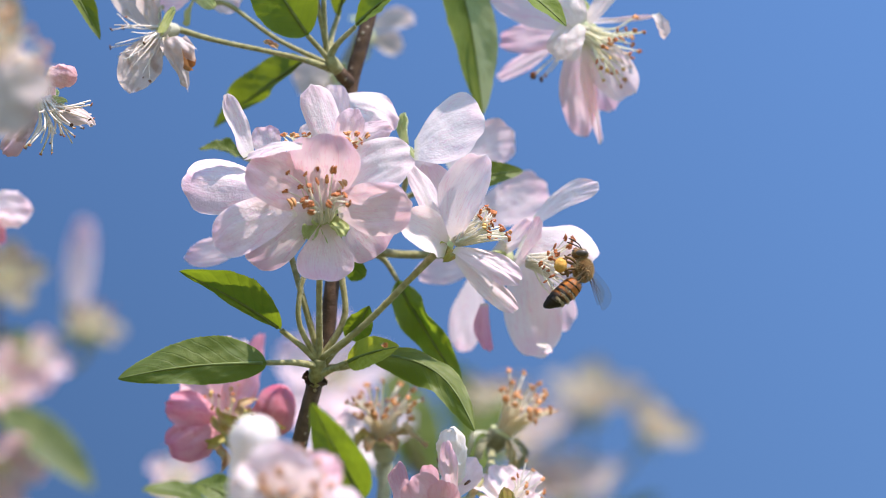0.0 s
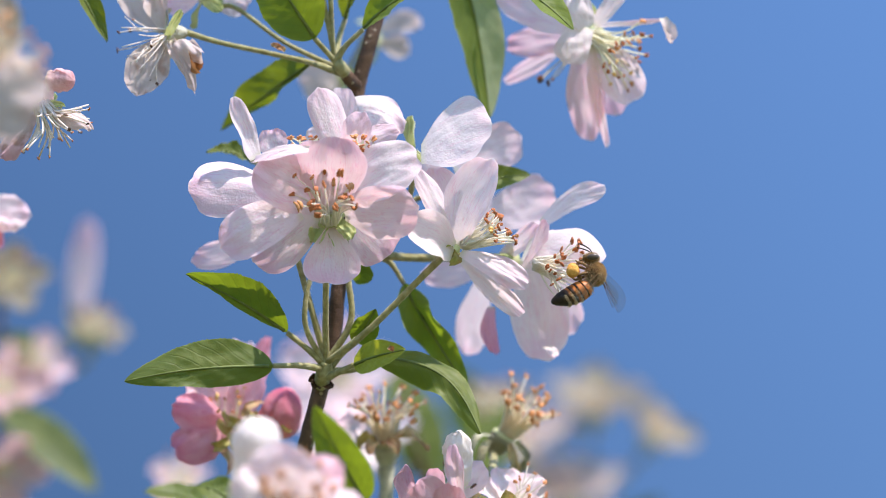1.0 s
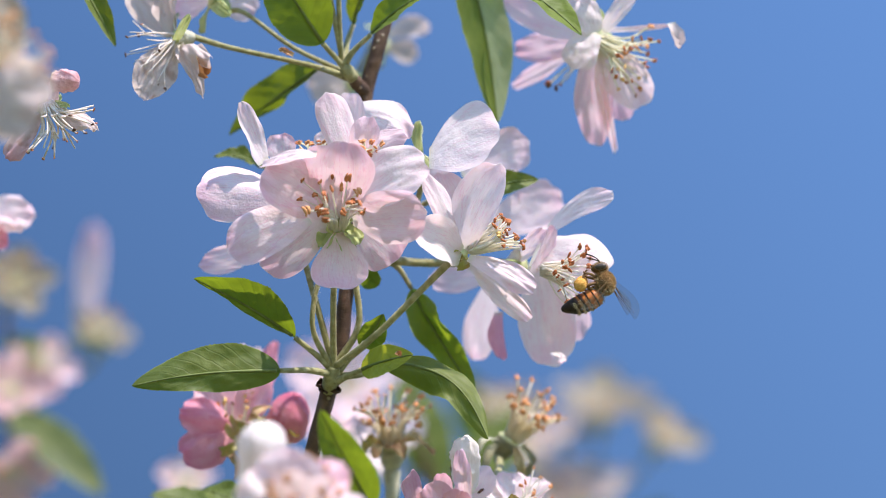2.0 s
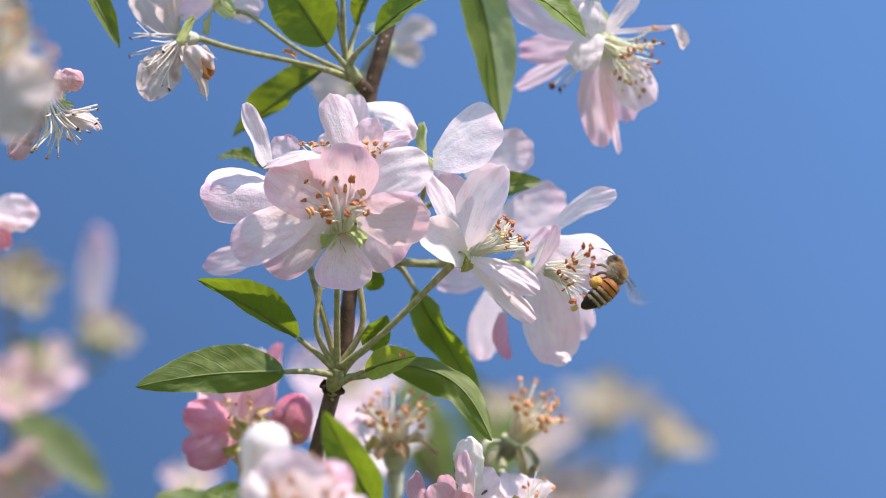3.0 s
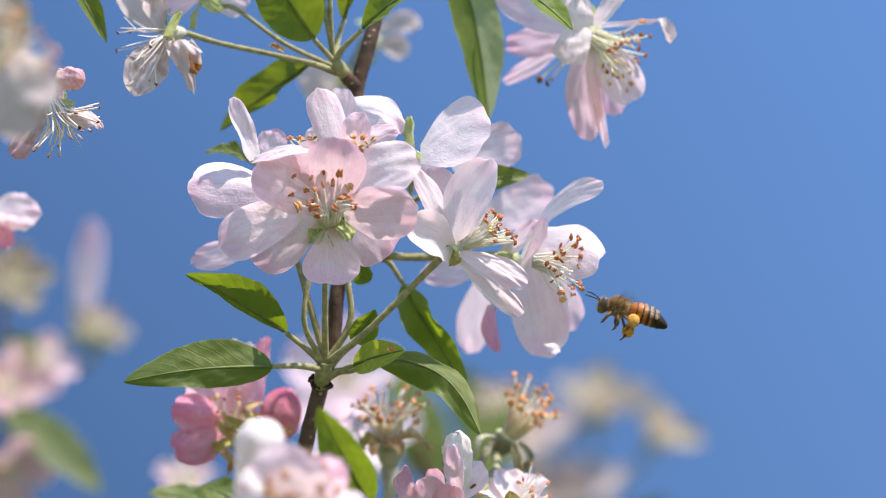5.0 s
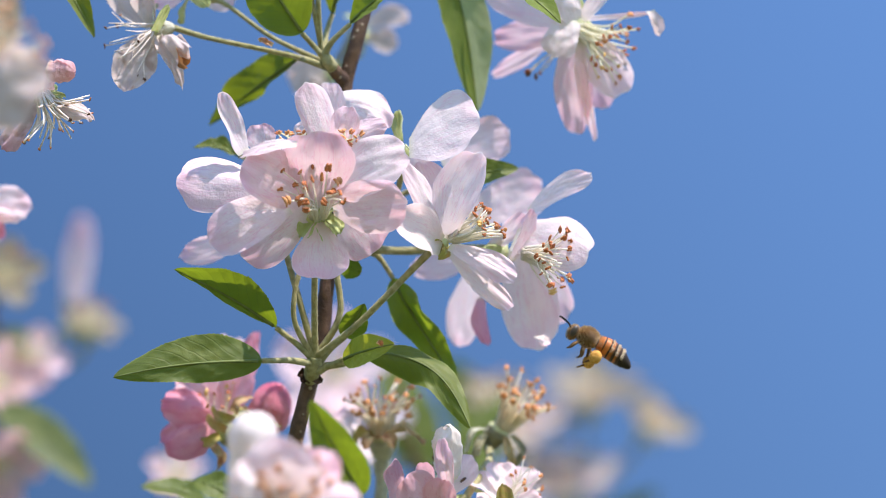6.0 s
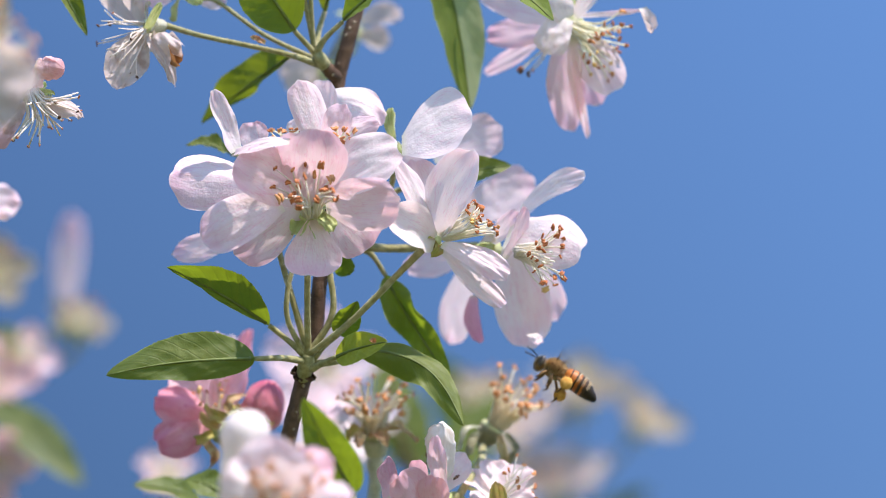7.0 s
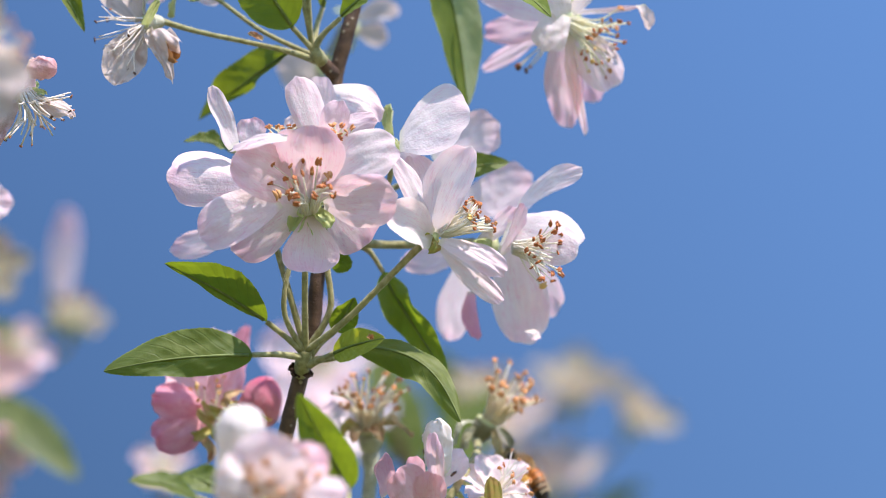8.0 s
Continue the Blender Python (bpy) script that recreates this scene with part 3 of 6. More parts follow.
A_DARK = [anther_mesh(k + 30, M_ANTHER_DARK) for k in range(2)] + [anther_mesh(35, M_ANTHER)]

# ---- ground and tree ----
n = Nodes("meadow")
_o = n.add("TexCoord").outputs["Object"]
M_GRASS = n.finish(n.mix(n.band(n.noise(_o, 1.3, 6), 0.3, 0.7), (0.08, 0.105, 0.03), (0.17, 0.18, 0.07)), 0.9, n.bump(n.noise(_o, 30, 4), 0.8, 0.03))
me = bpy.data.meshes.new("ground")
_s = [-2000 + 200 * k for k in range(21)]
me.from_pydata([(x, y, 0.0) for y in _s for x in _s], [], grid_faces(21, 21))
me.materials.append(M_GRASS)
tagged(new("ground", me), "grassy orchard ground under the apple tree", "ground", "", "structure")

LIMB = [Vector((0.62, 0.42, 0.75)), Vector((0.40, 0.26, 1.18)), Vector((0.16, 0.06, 1.50)), Vector((-0.02, 0.01, 1.575)), Vector((-0.22, 0.02, 1.60)), Vector((-0.40, 0.10, 1.66))]
tree = thing("apple_tree", Vector((0.66, 0.48, 0.0)), "grey-barked apple tree limb carrying flowering twigs", "tree")
stalk("trunk", tree, [Vector((0.66, 0.48, -0.02)), Vector((0.65, 0.47, 0.3)), LIMB[0]], [85, 70, 62], M_BARK_OLD, sides=18, rough=0.07)
stalk("limb", tree, LIMB, [58, 40, 20, 13, 10, 7], M_BARK_OLD, sides=14, rough=0.06)
stalk("limb", tree, [LIMB[1], Vector((0.36, 0.36, 1.45)), Vector((0.28, 0.42, 1.66)), Vector((0.24, 0.44, 1.72))], [24, 14, 8, 4], M_BARK_OLD, sides=12, rough=0.06)

# ---- the flowering branch ----
branch = thing("apple_branch", at(-29.7, 79.8, -79.1), "thin brown apple twig bearing green leaves and blossom", "branch")
stalk("stem", branch, [Vector((-0.03, 0.01, 1.575)), at(-29.3, 53.4, -51.9), at(-25.6, 28.8, -34.2), at(-23.5, 20.0, -28.6), at(-21.0, 14.6, -20.8), at(-18.7, 10.0, -12.5), at(-17.9, 6.2, -5.4), at(-15.9, 3.2, 2.4), at(-15.8, -3.3, 15.1), at(-14.7, -9.3, 27.2), at(-12.6, -13.2, 34.5), at(-10.2, -17.2, 43.7), at(-6.6, -23.5, 57.9), at(-4.0, -30.9, 72.0)],
      [3.2, 1.9, 1.4, 1.4, 1.45, 1.4, 1.35, 1.4, 1.3, 1.35, 1.35, 1.35, 1.4, 1.3], M_BARK, "smooth reddish-brown bark with pale pores", 14, 8, 0.05)
for k, (x, y, dx, dy) in enumerate(((0, 0, -2.6, 1.2), (0, 0, 2.9, -0.9), (0, 0, 1.2, 1.7), (0, 0, -1.6, -1.0))):
    b = at(-20.9, 13.5, -21.1)
    petal(branch, b + Vector((0, -0.0008, 0.0004 * k)), b + Vector((dx * 0.8 / 1000, -0.0014, dy * 0.8 / 1000)), 2.1, to(0.10, -0.95, 0.31), M_SCALE, 0.2, 0.3, 0.3, 0.9, 10, 0.2, 0, k, "dark dry bud scale", "bud_scale")
stalk("spur", branch, [at(-21.0, 14.3, -20.4), at(-20.3, 10.5, -20.2), at(-19.8, 8.3, -18.9)], [1.3, 1.5, 1.2], M_STALK, "green knob from which stalks and leaves spring", 12, 5, 0.08)
stalk("spur", branch, [at(-14.7, -9.9, 28.0), at(-16.0, -12.2, 27.9), at(-17.0, -13.8, 28.5)], [1.2, 1.2, 1.0], M_BARK, "ringed brown spur", 12, 5, 0.12)
petal(branch, at(-27.3, -18.2, 29.5), at(-29.6, -20.5, 29.3), 1.1, to(0.00, -0.99, -0.15), M_SEPAL_RED, 0.2, 0.4, 0.3, 0.9, 10, 0.3, 0, 8, "brown dry bud scale", "bud_scale")
stalk("spur", branch, [at(-16.8, -13.6, 28.1), at(-17.6, -15.1, 28.5), at(-18.3, -15.8, 29.5)], [1.1, 1.25, 0.8], M_STALK, "green knob from which stalks and leaves spring", 12, 5, 0.08)
stalk("side_twig", branch, [at(-5.1, -27.5, 65.4), at(4.7, -28.8, 58.6), at(17.8, -28.3, 50.8), at(28.9, -28.6, 47.8)], [1.3, 1.0, 0.8, 0.6], M_BARK, "", 10, 7)
stalk("side_twig", branch, [at(-6.6, -23.5, 57.9), at(-22.9, -27.0, 56.1), at(-41.1, -27.4, 53.0), at(-61.2, -27.1, 49.2)], [1.2, 0.9, 0.8, 0.5], M_BARK, "", 10, 7)
stalk("side_twig", branch, [at(-15.5, 3.2, 2.4), at(-14.0, 2.2, 0.4), at(-12.3, 4.1, 1.1)], [1.4, 1.2, 0.7], M_BARK, "", 10, 5)

# leaves of the lower spur
leaf(branch, at(-26.6, 4.6, -15.3), at(-43.4, -8.5, -12.2), 8.0, to(0.09, -0.51, -0.86), M_LEAF_YOUNG, -0.5, 0.3, -0.6, 8, [at(-20.4, 8.5, -19.1), at(-22.5, 6.5, -18.0)], 0.5, 1, "green leaf lit through from behind", True, 0.95, 0.5, 260, (0.25, 1.25))
leaf(branch, at(-28.6, 2.0, -23.8), at(-53.4, -1.7, -28.9), 9.0, to(0.00, -0.90, -0.44), M_LEAF, 0.9, -0.6, -1.0, -10, [at(-20.6, 9.1, -19.9), at(-24.0, 5.4, -21.6)], 0.6, 2, "", True, 0.74, 0.5, 260, (0.72, 1.12))
leaf(branch, at(-14.7, 3.6, -22.6), at(-5.4, -4.6, -24.9), 5.6, to(-0.05, -0.92, -0.34), M_LEAF_YELLOW, 1.0, 0.8, 0.4, 10, [at(-19.2, 9.9, -21.0), at(-17.6, 7.7, -21.5)], 0.3, 3, "young leaf with a yellowed brown-spotted tip")
leaf(branch, at(-11.3, 8.8, -17.8), at(7.2, 8.5, -33.1), 6.6, to(0.10, -0.95, -0.31), M_LEAF, 1.2, -1.4, -0.8, 14, [at(-19.5, 11.1, -19.3), at(-14.5, 9.9, -19.4)], 1.1, 4, "", True, 0.9, -4.0, 260, (1.0, 1.0))
leaf(branch, at(-6.3, 12.1, 0.1), at(5.3, 19.9, -17.9), 6.4, to(-0.26, -0.46, -0.85), M_LEAF_YOUNG, 1.0, 1.2, 0.3, 25, [at(-13.1, 5.7, 2.3), at(-9.1, 9.0, 2.9)], 2.0, 5)
leaf(branch, at(-14.5, 7.3, -15.6), at(-11.0, 1.2, -12.2), 4.8, to(0.10, -0.72, -0.68), M_LEAF_YOUNG, 0.5, 1.4, 0.8, 0, [at(-19.1, 9.7, -19.1), at(-17.1, 8.4, -17.3)], 0.5, 6, "small unfolding leaf with a reddish rolled edge")
leaf(branch, at(-13.0, 5.0, -0.1), at(-14.6, 8.8, -2.1), 4.2, to(0.10, -0.93, -0.41), M_LEAF_YOUNG, 0.3, 0.6, 0.2, 0, None, 0.2, 7, "", False)
leaf(branch, at(-34.4, 2.5, 20.8), at(-42.3, -0.1, 21.1), 3.6, to(0.10, -0.92, 0.27), M_LEAF, 0.8, 1.0, -0.4, 0, [at(-22.8, 0.1, 13.8), at(-28.1, 2.1, 17.9)], 0.4, 8)
leaf(branch, at(0.6, 1.8, 13.1), at(16.5, -0.2, 15.9), 5.6, to(0.00, -0.96, -0.25), M_LEAF, 1.2, 1.0, -0.8, 0, [at(-9.6, 5.8, 9.2), at(-4.5, 6.7, 14.9)], 0.3, 9)
petal(branch, at(-8.6, -5.5, -24.8), at(-7.7, -5.3, -25.5), 0.9, to(0.00, -0.98, -0.19), M_PETAL_DRY, 0.1, 0.2, 0, 0.8, 0, 0.3, 0, 9, "small brown spot on a young leaf", "leaf_spot")
# leaves of the upper spur
leaf(branch, at(-22.1, -19.5, 31.4), at(-31.7, -32.8, 39.9), 11.0, to(0.10, -0.82, -0.57), M_LEAF_YOUNG, 0.6, 1.0, -0.5, 8, [at(-18.0, -14.7, 28.0), at(-18.8, -15.8, 29.5)], 0.3, 10)
leaf(branch, at(-13.5, -20.4, 32.7), at(-1.2, -30.1, 35.9), 6.0, to(-0.30, -0.96, 0.06), M_LEAF_YOUNG, 1.0, 1.4, -0.5, 0, [at(-18.4, -15.6, 29.2), at(-16.7, -17.9, 30.8)], 0.3, 11)
leaf(branch, at(-17.0, -13.8, 40.6), at(-13.6, -21.5, 44.7), 4.2, to(-0.50, -0.83, -0.21), M_LEAF, 0.6, 1.2, 0.2, 0, [at(-18.2, -13.9, 30.3), at(-18.2, -13.0, 36.0)], 0.3, 12)
leaf(branch, at(-23.0, -12.3, 31.5), at(-40.0, 5.7, 30.2), 7.4, to(-0.09, -0.96, -0.27), M_LEAF, -0.8, 0.8, 0.6, 10, [at(-17.8, -12.9, 28.9), at(-21.1, -16.7, 27.4)], 1.2, 13, "folded leaf seen from below", True, 0.8, 0.8, 0, (0.45, 1.2))
leaf(branch, at(2.7, -18.4, 54.2), at(9.1, 1.3, 29.5), 9.6, to(0.23, -0.95, -0.22), M_LEAF_FOLDED, -1.0, 1.2, 0.6, 8, [at(1.6, -28.7, 60.1), at(1.2, -26.5, 55.2)], 0.5, 14, "long hanging leaf with a pale folded half", True, 0.8, -1.8)
leaf(branch, at(10.1, -27.6, 39.4), at(23.8, -25.2, 29.0), 7.4, to(0.30, -0.93, 0.20), M_LEAF_YOUNG, 0.8, 1.2, -0.5, 0, [at(11.8, -27.9, 53.9), at(9.7, -28.2, 45.5)], 0.3, 15)
leaf(branch, at(-67.3, -24.2, 45.0), at(-59.3, -17.5, 32.0), 4.0, to(0.50, -0.81, -0.32), M_LEAF, 0.5, 1.6, 0.3, 0, [at(-61.2, -27.2, 49.3), at(-65.3, -25.9, 47.5)], 0.3, 16)
for end in (at(-21.0, -24.9, 39.1), at(-19.3, -24.9, 39.1)):
    stalk("leaf_stalk", branch, [at(-18.2, -14.1, 28.8), at(-18.9, -17.0, 31.3), end], [0.6, 0.5, 0.45], M_STALK, "", 8, 6)

_st = stalk("flower_stalk", branch, [at(-20.0, 8.7, -19.4), at(-23.1, 3.5, -15.5), at(-23.3, 0.7, -11.4), at(-22.2, -1.3, -6.8), at(-19.3, -3.7, 0.0)], [0.55, 0.48, 0.46, 0.46, 0.55], M_STALK, "downy green flower stalk", 9, 6)
downy(_st, [at(-20.0, 8.7, -19.4), at(-23.1, 3.5, -15.5), at(-23.3, 0.7, -11.4), at(-22.2, -1.3, -6.8), at(-19.3, -3.7, 0.0)], 0.52, 420, 5)

# ---- flowers of the lower spur ----
GROUP = "apple blossoms"


def blossom(base, label, name="apple_flower"):
    return thing(name, base, label, "flower", GROUP)


SPUR = at(-19.8, 8.5, -19.1)

# wide open flower that faces outward
f = blossom(at(-18.9, -12.6, -3.0), "wide open blush-pink apple flower with rust-brown anthers")
c = at(-19.1, -13.6, -3.2)
ax = to(-0.12, -0.98, -0.17)
calyx(f, c, ax, M_SEPAL, 2.7, 4.0, 5, 5.6, 108, 1, [SPUR, at(-19.8, 1.8, -13.1), at(-19.5, -4.9, -6.9)], down=420)
broad_petal(f, at(-18.8, -15.6, -3.9), at(-18.1, -28.1, 1.8), 12.6, to(0.00, -0.58, -0.81), M_PETAL_FLUSH, arch=-1.2, cup=18, edge=(-10, 10), tip_curl=-2.0, claw=0.4, wide=0.68, blunt=2.8, wave=0.7, crumple=0.6, notch=0.03, seed=11)
broad_petal(f, at(-19.6, -15.5, -3.2), at(-30.7, -24.9, -1.0), 9.8, to(0.15, -0.68, -0.72), M_PETAL_FLUSH, arch=0.3, cup=6, edge=(10, -45), tip_curl=-0.6, claw=0.35, wide=0.6, blunt=2.8, wave=0.5, crumple=0.5, sweep=0.6, seed=19)
broad_petal(f, at(-21.9, -27.0, 1.0), at(-31.6, -23.8, 0.8), 3.6, to(0.00, -0.95, 0.31), M_PETAL_WHITE, arch=0.5, cup=8, claw=0.5, wide=0.5, crumple=0.3, sweep=0.4, seed=17)
broad_petal(f, at(-16.1, -17.0, -1.9), at(-3.8, -24.5, 1.9), 10.6, to(-0.19, -0.95, -0.27), M_PETAL_WHITE, arch=0.9, cup=12, edge=(-25, 20), tip_curl=-1.0, claw=0.5, wide=0.6, blunt=2.8, wave=0.6, crumple=0.55, seed=12)
broad_petal(f, at(-16.2, -15.8, -3.6), at(-4.1, -20.5, -7.3), 9.8, to(-0.23, -0.60, -0.76), M_PETAL_FLUSH, arch=0.7, cup=14, edge=(-40, -20), tip_curl=-1.6, claw=0.4, wide=0.58, blunt=2.8, wave=0.5, crumple=0.7, seed=13)
broad_petal(f, at(-18.4, -13.7, -4.8), at(-18.2, -9.2, -14.7), 9.8, to(0.00, -0.73, -0.69), M_PETAL_FLUSH, arch=0.6, cup=12, tip_curl=1.2, claw=0.12, wide=0.76, blunt=2.4, wave=0.25, crumple=0.3, seed=14)
broad_petal(f, at(-23.9, -16.8, -3.9), at(-36.9, -16.1, -11.9), 8.8, to(0.15, -0.86, -0.48), M_PETAL, arch=0.7, cup=-6, edge=(35, -20), claw=0.45, wide=0.55, blunt=2.6, crumple=0.5, sweep=0.5, seed=15)
broad_petal(f, at(-20.5, -14.3, -4.0), at(-31.5, -10.7, -10.9), 8.6, to(0.10, -0.62, -0.78), M_PETAL, arch=0.5, cup=10, claw=0.3, wide=0.62, blunt=2.6, crumple=0.4, tip_curl=0.5, seed=18)
broad_petal(f, at(-14.5, -9.2, -0.8), at(-8.6, -5.7, -5.9), 9.5, to(-0.10, -0.69, -0.72), M_PETAL, arch=0.3, cup=10, claw=0.5, wide=0.6, blunt=2.8, crumple=0.3, seed=16)
stamens(f, at(-18.7, -13.9, -4.6), to(-0.04, -0.97, 0.23), 34, 9.6, 36, M_FIL_WHITE, A_RED + A_BROWN[3:], 3, 1.6, 0, 0.17, 0.5, 1.35)
petal(f, at(-19.8, -13.1, -4.9), at(-21.1, -12.5, -8.3), 3.3, to(-0.20, -0.98, 0.03), M_SEPAL, 0.4, 0.8, -0.3, 0.8, 0, 0.2, 0, 171, "blunt green sepal", "sepal")
petal(f, at(-17.3, -13.2, -4.7), at(-14.8, -13.2, -7.3), 3.3, to(0.20, -0.98, 0.03), M_SEPAL, 0.4, 0.8, -0.3, 0.8, 0, 0.2, 0, 172, "blunt green sepal", "sepal")

# flower to its side, half turned away
f = blossom(at(-28.3, -7.7, 7.5), "pale apple flower turned sideways with two upright petals")
c = at(-29.0, -8.8, 7.3)
ax = to(-0.35, -0.69, 0.55)
calyx(f, c, ax, M_SEPAL, 1.8, 3.2, 4, 4, 110, 2, [SPUR, at(-22.6, 2.6, -10.7), at(-25.3, -1.1, -1.9)], down=420)
broad_petal(f, at(-31.7, -16.1, 7.3), at(-36.3, -23.6, 14.6), 5.6, to(0.50, -0.81, -0.32), M_PETAL_WHITE, arch=-0.5, cup=12, lean=(50, 10), edge=(0, -50), tip_curl=1.2, claw=0.45, wide=0.55, blunt=2.4, twist=12, crumple=0.4, seed=21)
broad_petal(f, at(-28.8, -12.1, 10.3), at(-29.4, -14.3, 15.1), 5.6, to(-0.18, -0.97, -0.14), M_PETAL, cup=20, claw=0.5, wide=0.6, blunt=2.4, crumple=0.3, seed=22)
broad_petal(f, at(-24.5, -11.6, 0.9), at(-42.7, -16.8, 1.4), 11.6, to(0.10, -0.95, -0.31), M_PETAL, arch=0.4, cup=0, lean=(-14, -38), edge=(0, 10), claw=0.16, wide=0.68, blunt=2.4, crumple=0.3, sweep=1.1, tip_curl=0.6, seed=23)
broad_petal(f, at(-32.9, 3.2, 2.4), at(-44.4, 8.1, 2.3), 5.0, to(0.00, -0.86, -0.51), M_PETAL, cup=12, claw=0.4, wide=0.62, crumple=0.3, seed=24)
broad_petal(f, at(-23.0, -11.4, 14.6), at(-21.1, -12.7, 16.3), 3.2, to(-0.36, -0.89, -0.29), M_PETAL_WHITE, cup=20, claw=0.6, crumple=0.2, seed=25)
stamens(f, at(-23.1, -13.3, 10.3), to(0.00, -0.78, 0.62), 18, 3.4, 52, M_FIL, A_ORANGE + A_RED[:2], 5, 1.4, size=0.9)
stamens(f, at(-36.0, -7.7, 2.2), to(-1.00, -0.05, -0.10), 1, 4.6, 5, M_FIL, A_MIXED[1:2], 6, 0.2, size=1.2)

# flower behind with raised petals
f = blossom(at(-16.2, -8.1, 11.6), "blush apple flower with raised overlapping petals")
c = at(-16.2, -8.2, 11.7)
ax = to(0.15, -0.61, 0.70)
calyx(f, c, ax, M_SEPAL, 1.8, 3.2, 4, 4, 110, 3, [SPUR, at(-15.5, 4.3, -13.2), at(-16.0, 0.3, -5.7), at(-15.8, -2.4, 3.4)], down=420)
broad_petal(f, at(-16.5, -14.8, 7.2), at(-20.9, -22.3, 17.9), 7.0, to(0.26, -0.95, -0.18), M_PETAL_WHITE, arch=0.6, cup=-12, edge=(-35, -20), claw=0.5, wide=0.66, blunt=2.3, wave=0.2, crumple=0.3, seed=31)
broad_petal(f, at(-16.1, -12.8, 11.3), at(-17.5, -18.4, 21.0), 6.0, to(-0.20, -0.86, -0.48), M_PETAL_WHITE, arch=0.3, cup=14, claw=0.5, wide=0.68, blunt=2.3, crumple=0.25, seed=32)
broad_petal(f, at(-16.5, -15.5, 18.6), at(-6.0, -15.3, 14.8), 7.0, to(0.09, -0.99, -0.07), M_PETAL_WHITE, arch=0.5, cup=-8, edge=(-20, -20), claw=0.75, wide=0.5, blunt=2.6, sweep=-1.6, wave=0.5, crumple=0.45, tip_curl=-0.8, seed=34)
broad_petal(f, at(-16.1, -14.8, 7.2), at(-13.3, -22.2, 12.5), 5.2, to(0.14, -0.96, -0.23), M_PETAL, arch=0.5, cup=-14, edge=(-20, -20), claw=0.5, wide=0.66, blunt=2.4, crumple=0.35, tip_curl=-0.6, seed=36)
broad_petal(f, at(-15.3, -15.1, 7.6), at(-7.0, -19.8, 10.8), 5.0, to(-0.09, -0.98, -0.19), M_PETAL, arch=0.4, cup=-10, edge=(-25, 0), claw=0.5, wide=0.6, sweep=-1.0, blunt=2.4, crumple=0.4, seed=33)
stamens(f, at(-13.7, -19.3, 4.9), to(0.14, -0.85, 0.51), 20, 3.6, 40, M_FIL, A_ORANGE + A_RED[:2], 8, 1.0, size=0.9)

# flower seen from its stalk side with one broad white petal
f = blossom(at(-4.2, -5.7, 15.1), "white apple flower with a broad round petal and green sepals")
c = at(-4.2, -5.8, 15.3)
ax = to(0.50, 0.18, 0.79)
calyx(f, c, ax, M_SEPAL, 1.6, 3.0, 0, 4, 110, 4, [at(-13.0, 4.1, 1.1), at(-8.5, 3.7, 5.2), at(-4.9, -1.8, 11.2)])
petal(f, at(-4.6, -7.5, 16.0), at(-5.1, -11.6, 20.0), 2.0, to(-0.50, -0.75, -0.41), M_SEPAL, 0.3, 0.6, -0.4, 0.8, 0, 0.2, 0, 40, "pointed green sepal", "sepal")
broad_petal(f, at(-3.1, -12.5, 10.9), at(9.0, -20.1, 11.3), 15.6, to(0.10, -0.99, 0.04), M_PETAL_WHITE, arch=0.4, cup=-4, edge=(-8, 10), sweep=-1.6, claw=0.28, wide=0.5, blunt=2.5, wave=0.3, crumple=0.35, seed=41)
broad_petal(f, at(-3.3, -2.5, 17.5), at(-0.4, 1.0, 12.5), 6.0, to(-0.10, -0.82, -0.57), M_PETAL, cup=10, claw=0.4, crumple=0.2, seed=42)
broad_petal(f, at(2.3, 2.1, 19.7), at(15.1, 1.8, 25.4), 8.6, to(0.10, -0.84, -0.53), M_PETAL, cup=10, claw=0.4, wide=0.62, blunt=2.8, crumple=0.3, seed=43)
broad_petal(f, at(7.7, 13.9, 15.1), at(21.5, 13.9, 22.0), 9.4, to(0.05, -0.85, -0.53), M_PETAL, cup=8, claw=0.4, wide=0.66, blunt=3.0, crumple=0.3, seed=45)

# flower in side view with a long brush of stamens
f = blossom(at(1.9, -7.4, -6.9), "white apple flower in side view with yellow-orange stamens")
c = at(2.7, -8.7, -6.8)
ax = to(0.85, -0.45, 0.29)
calyx(f, c, ax, M_SEPAL_BUD, 1.05, 2.6, 3, 2.0, 110, 5, [SPUR, at(-12.2, 1.0, -17.1), at(-3.8, -5.4, -11.4)], 0.56, down=600)
broad_petal(f, at(2.9, -9.0, -6.4), at(9.5, -20.0, 4.2), 9.2, to(-0.19, -0.93, -0.31), M_PETAL_WHITE, arch=0.8, cup=18, lean=(0, 8), edge=(10, 30), claw=0.3, wide=0.58, blunt=2.5, crumple=0.4, tip_curl=1.0, sweep=-0.8, seed=51)
broad_petal(f, at(1.8, -9.8, -7.0), at(-3.9, -18.2, 3.4), 5.6, to(0.39, -0.91, -0.16), M_PETAL_WHITE, arch=0.6, cup=10, lean=(0, -20), edge=(0, -30), claw=0.4, wide=0.5, blunt=2.2, crumple=0.3, sweep=0.8, seed=52)
broad_petal(f, at(2.4, -5.0, -3.4), at(-1.0, -12.0, 8.4), 7.0, to(0.20, -0.74, -0.64), M_PETAL, cup=12, claw=0.4, wide=0.62, blunt=2.5, crumple=0.3, sweep=0.8, seed=57)
broad_petal(f, at(2.5, -9.3, -7.6), at(-6.0, -15.9, -7.0), 9.6, to(0.10, -0.95, -0.31), M_PETAL_WHITE, arch=0.5, cup=8, lean=(42, 16), edge=(0, 10), claw=0.4, wide=0.58, blunt=2.6, crumple=0.5, wave=0.5, seed=53)
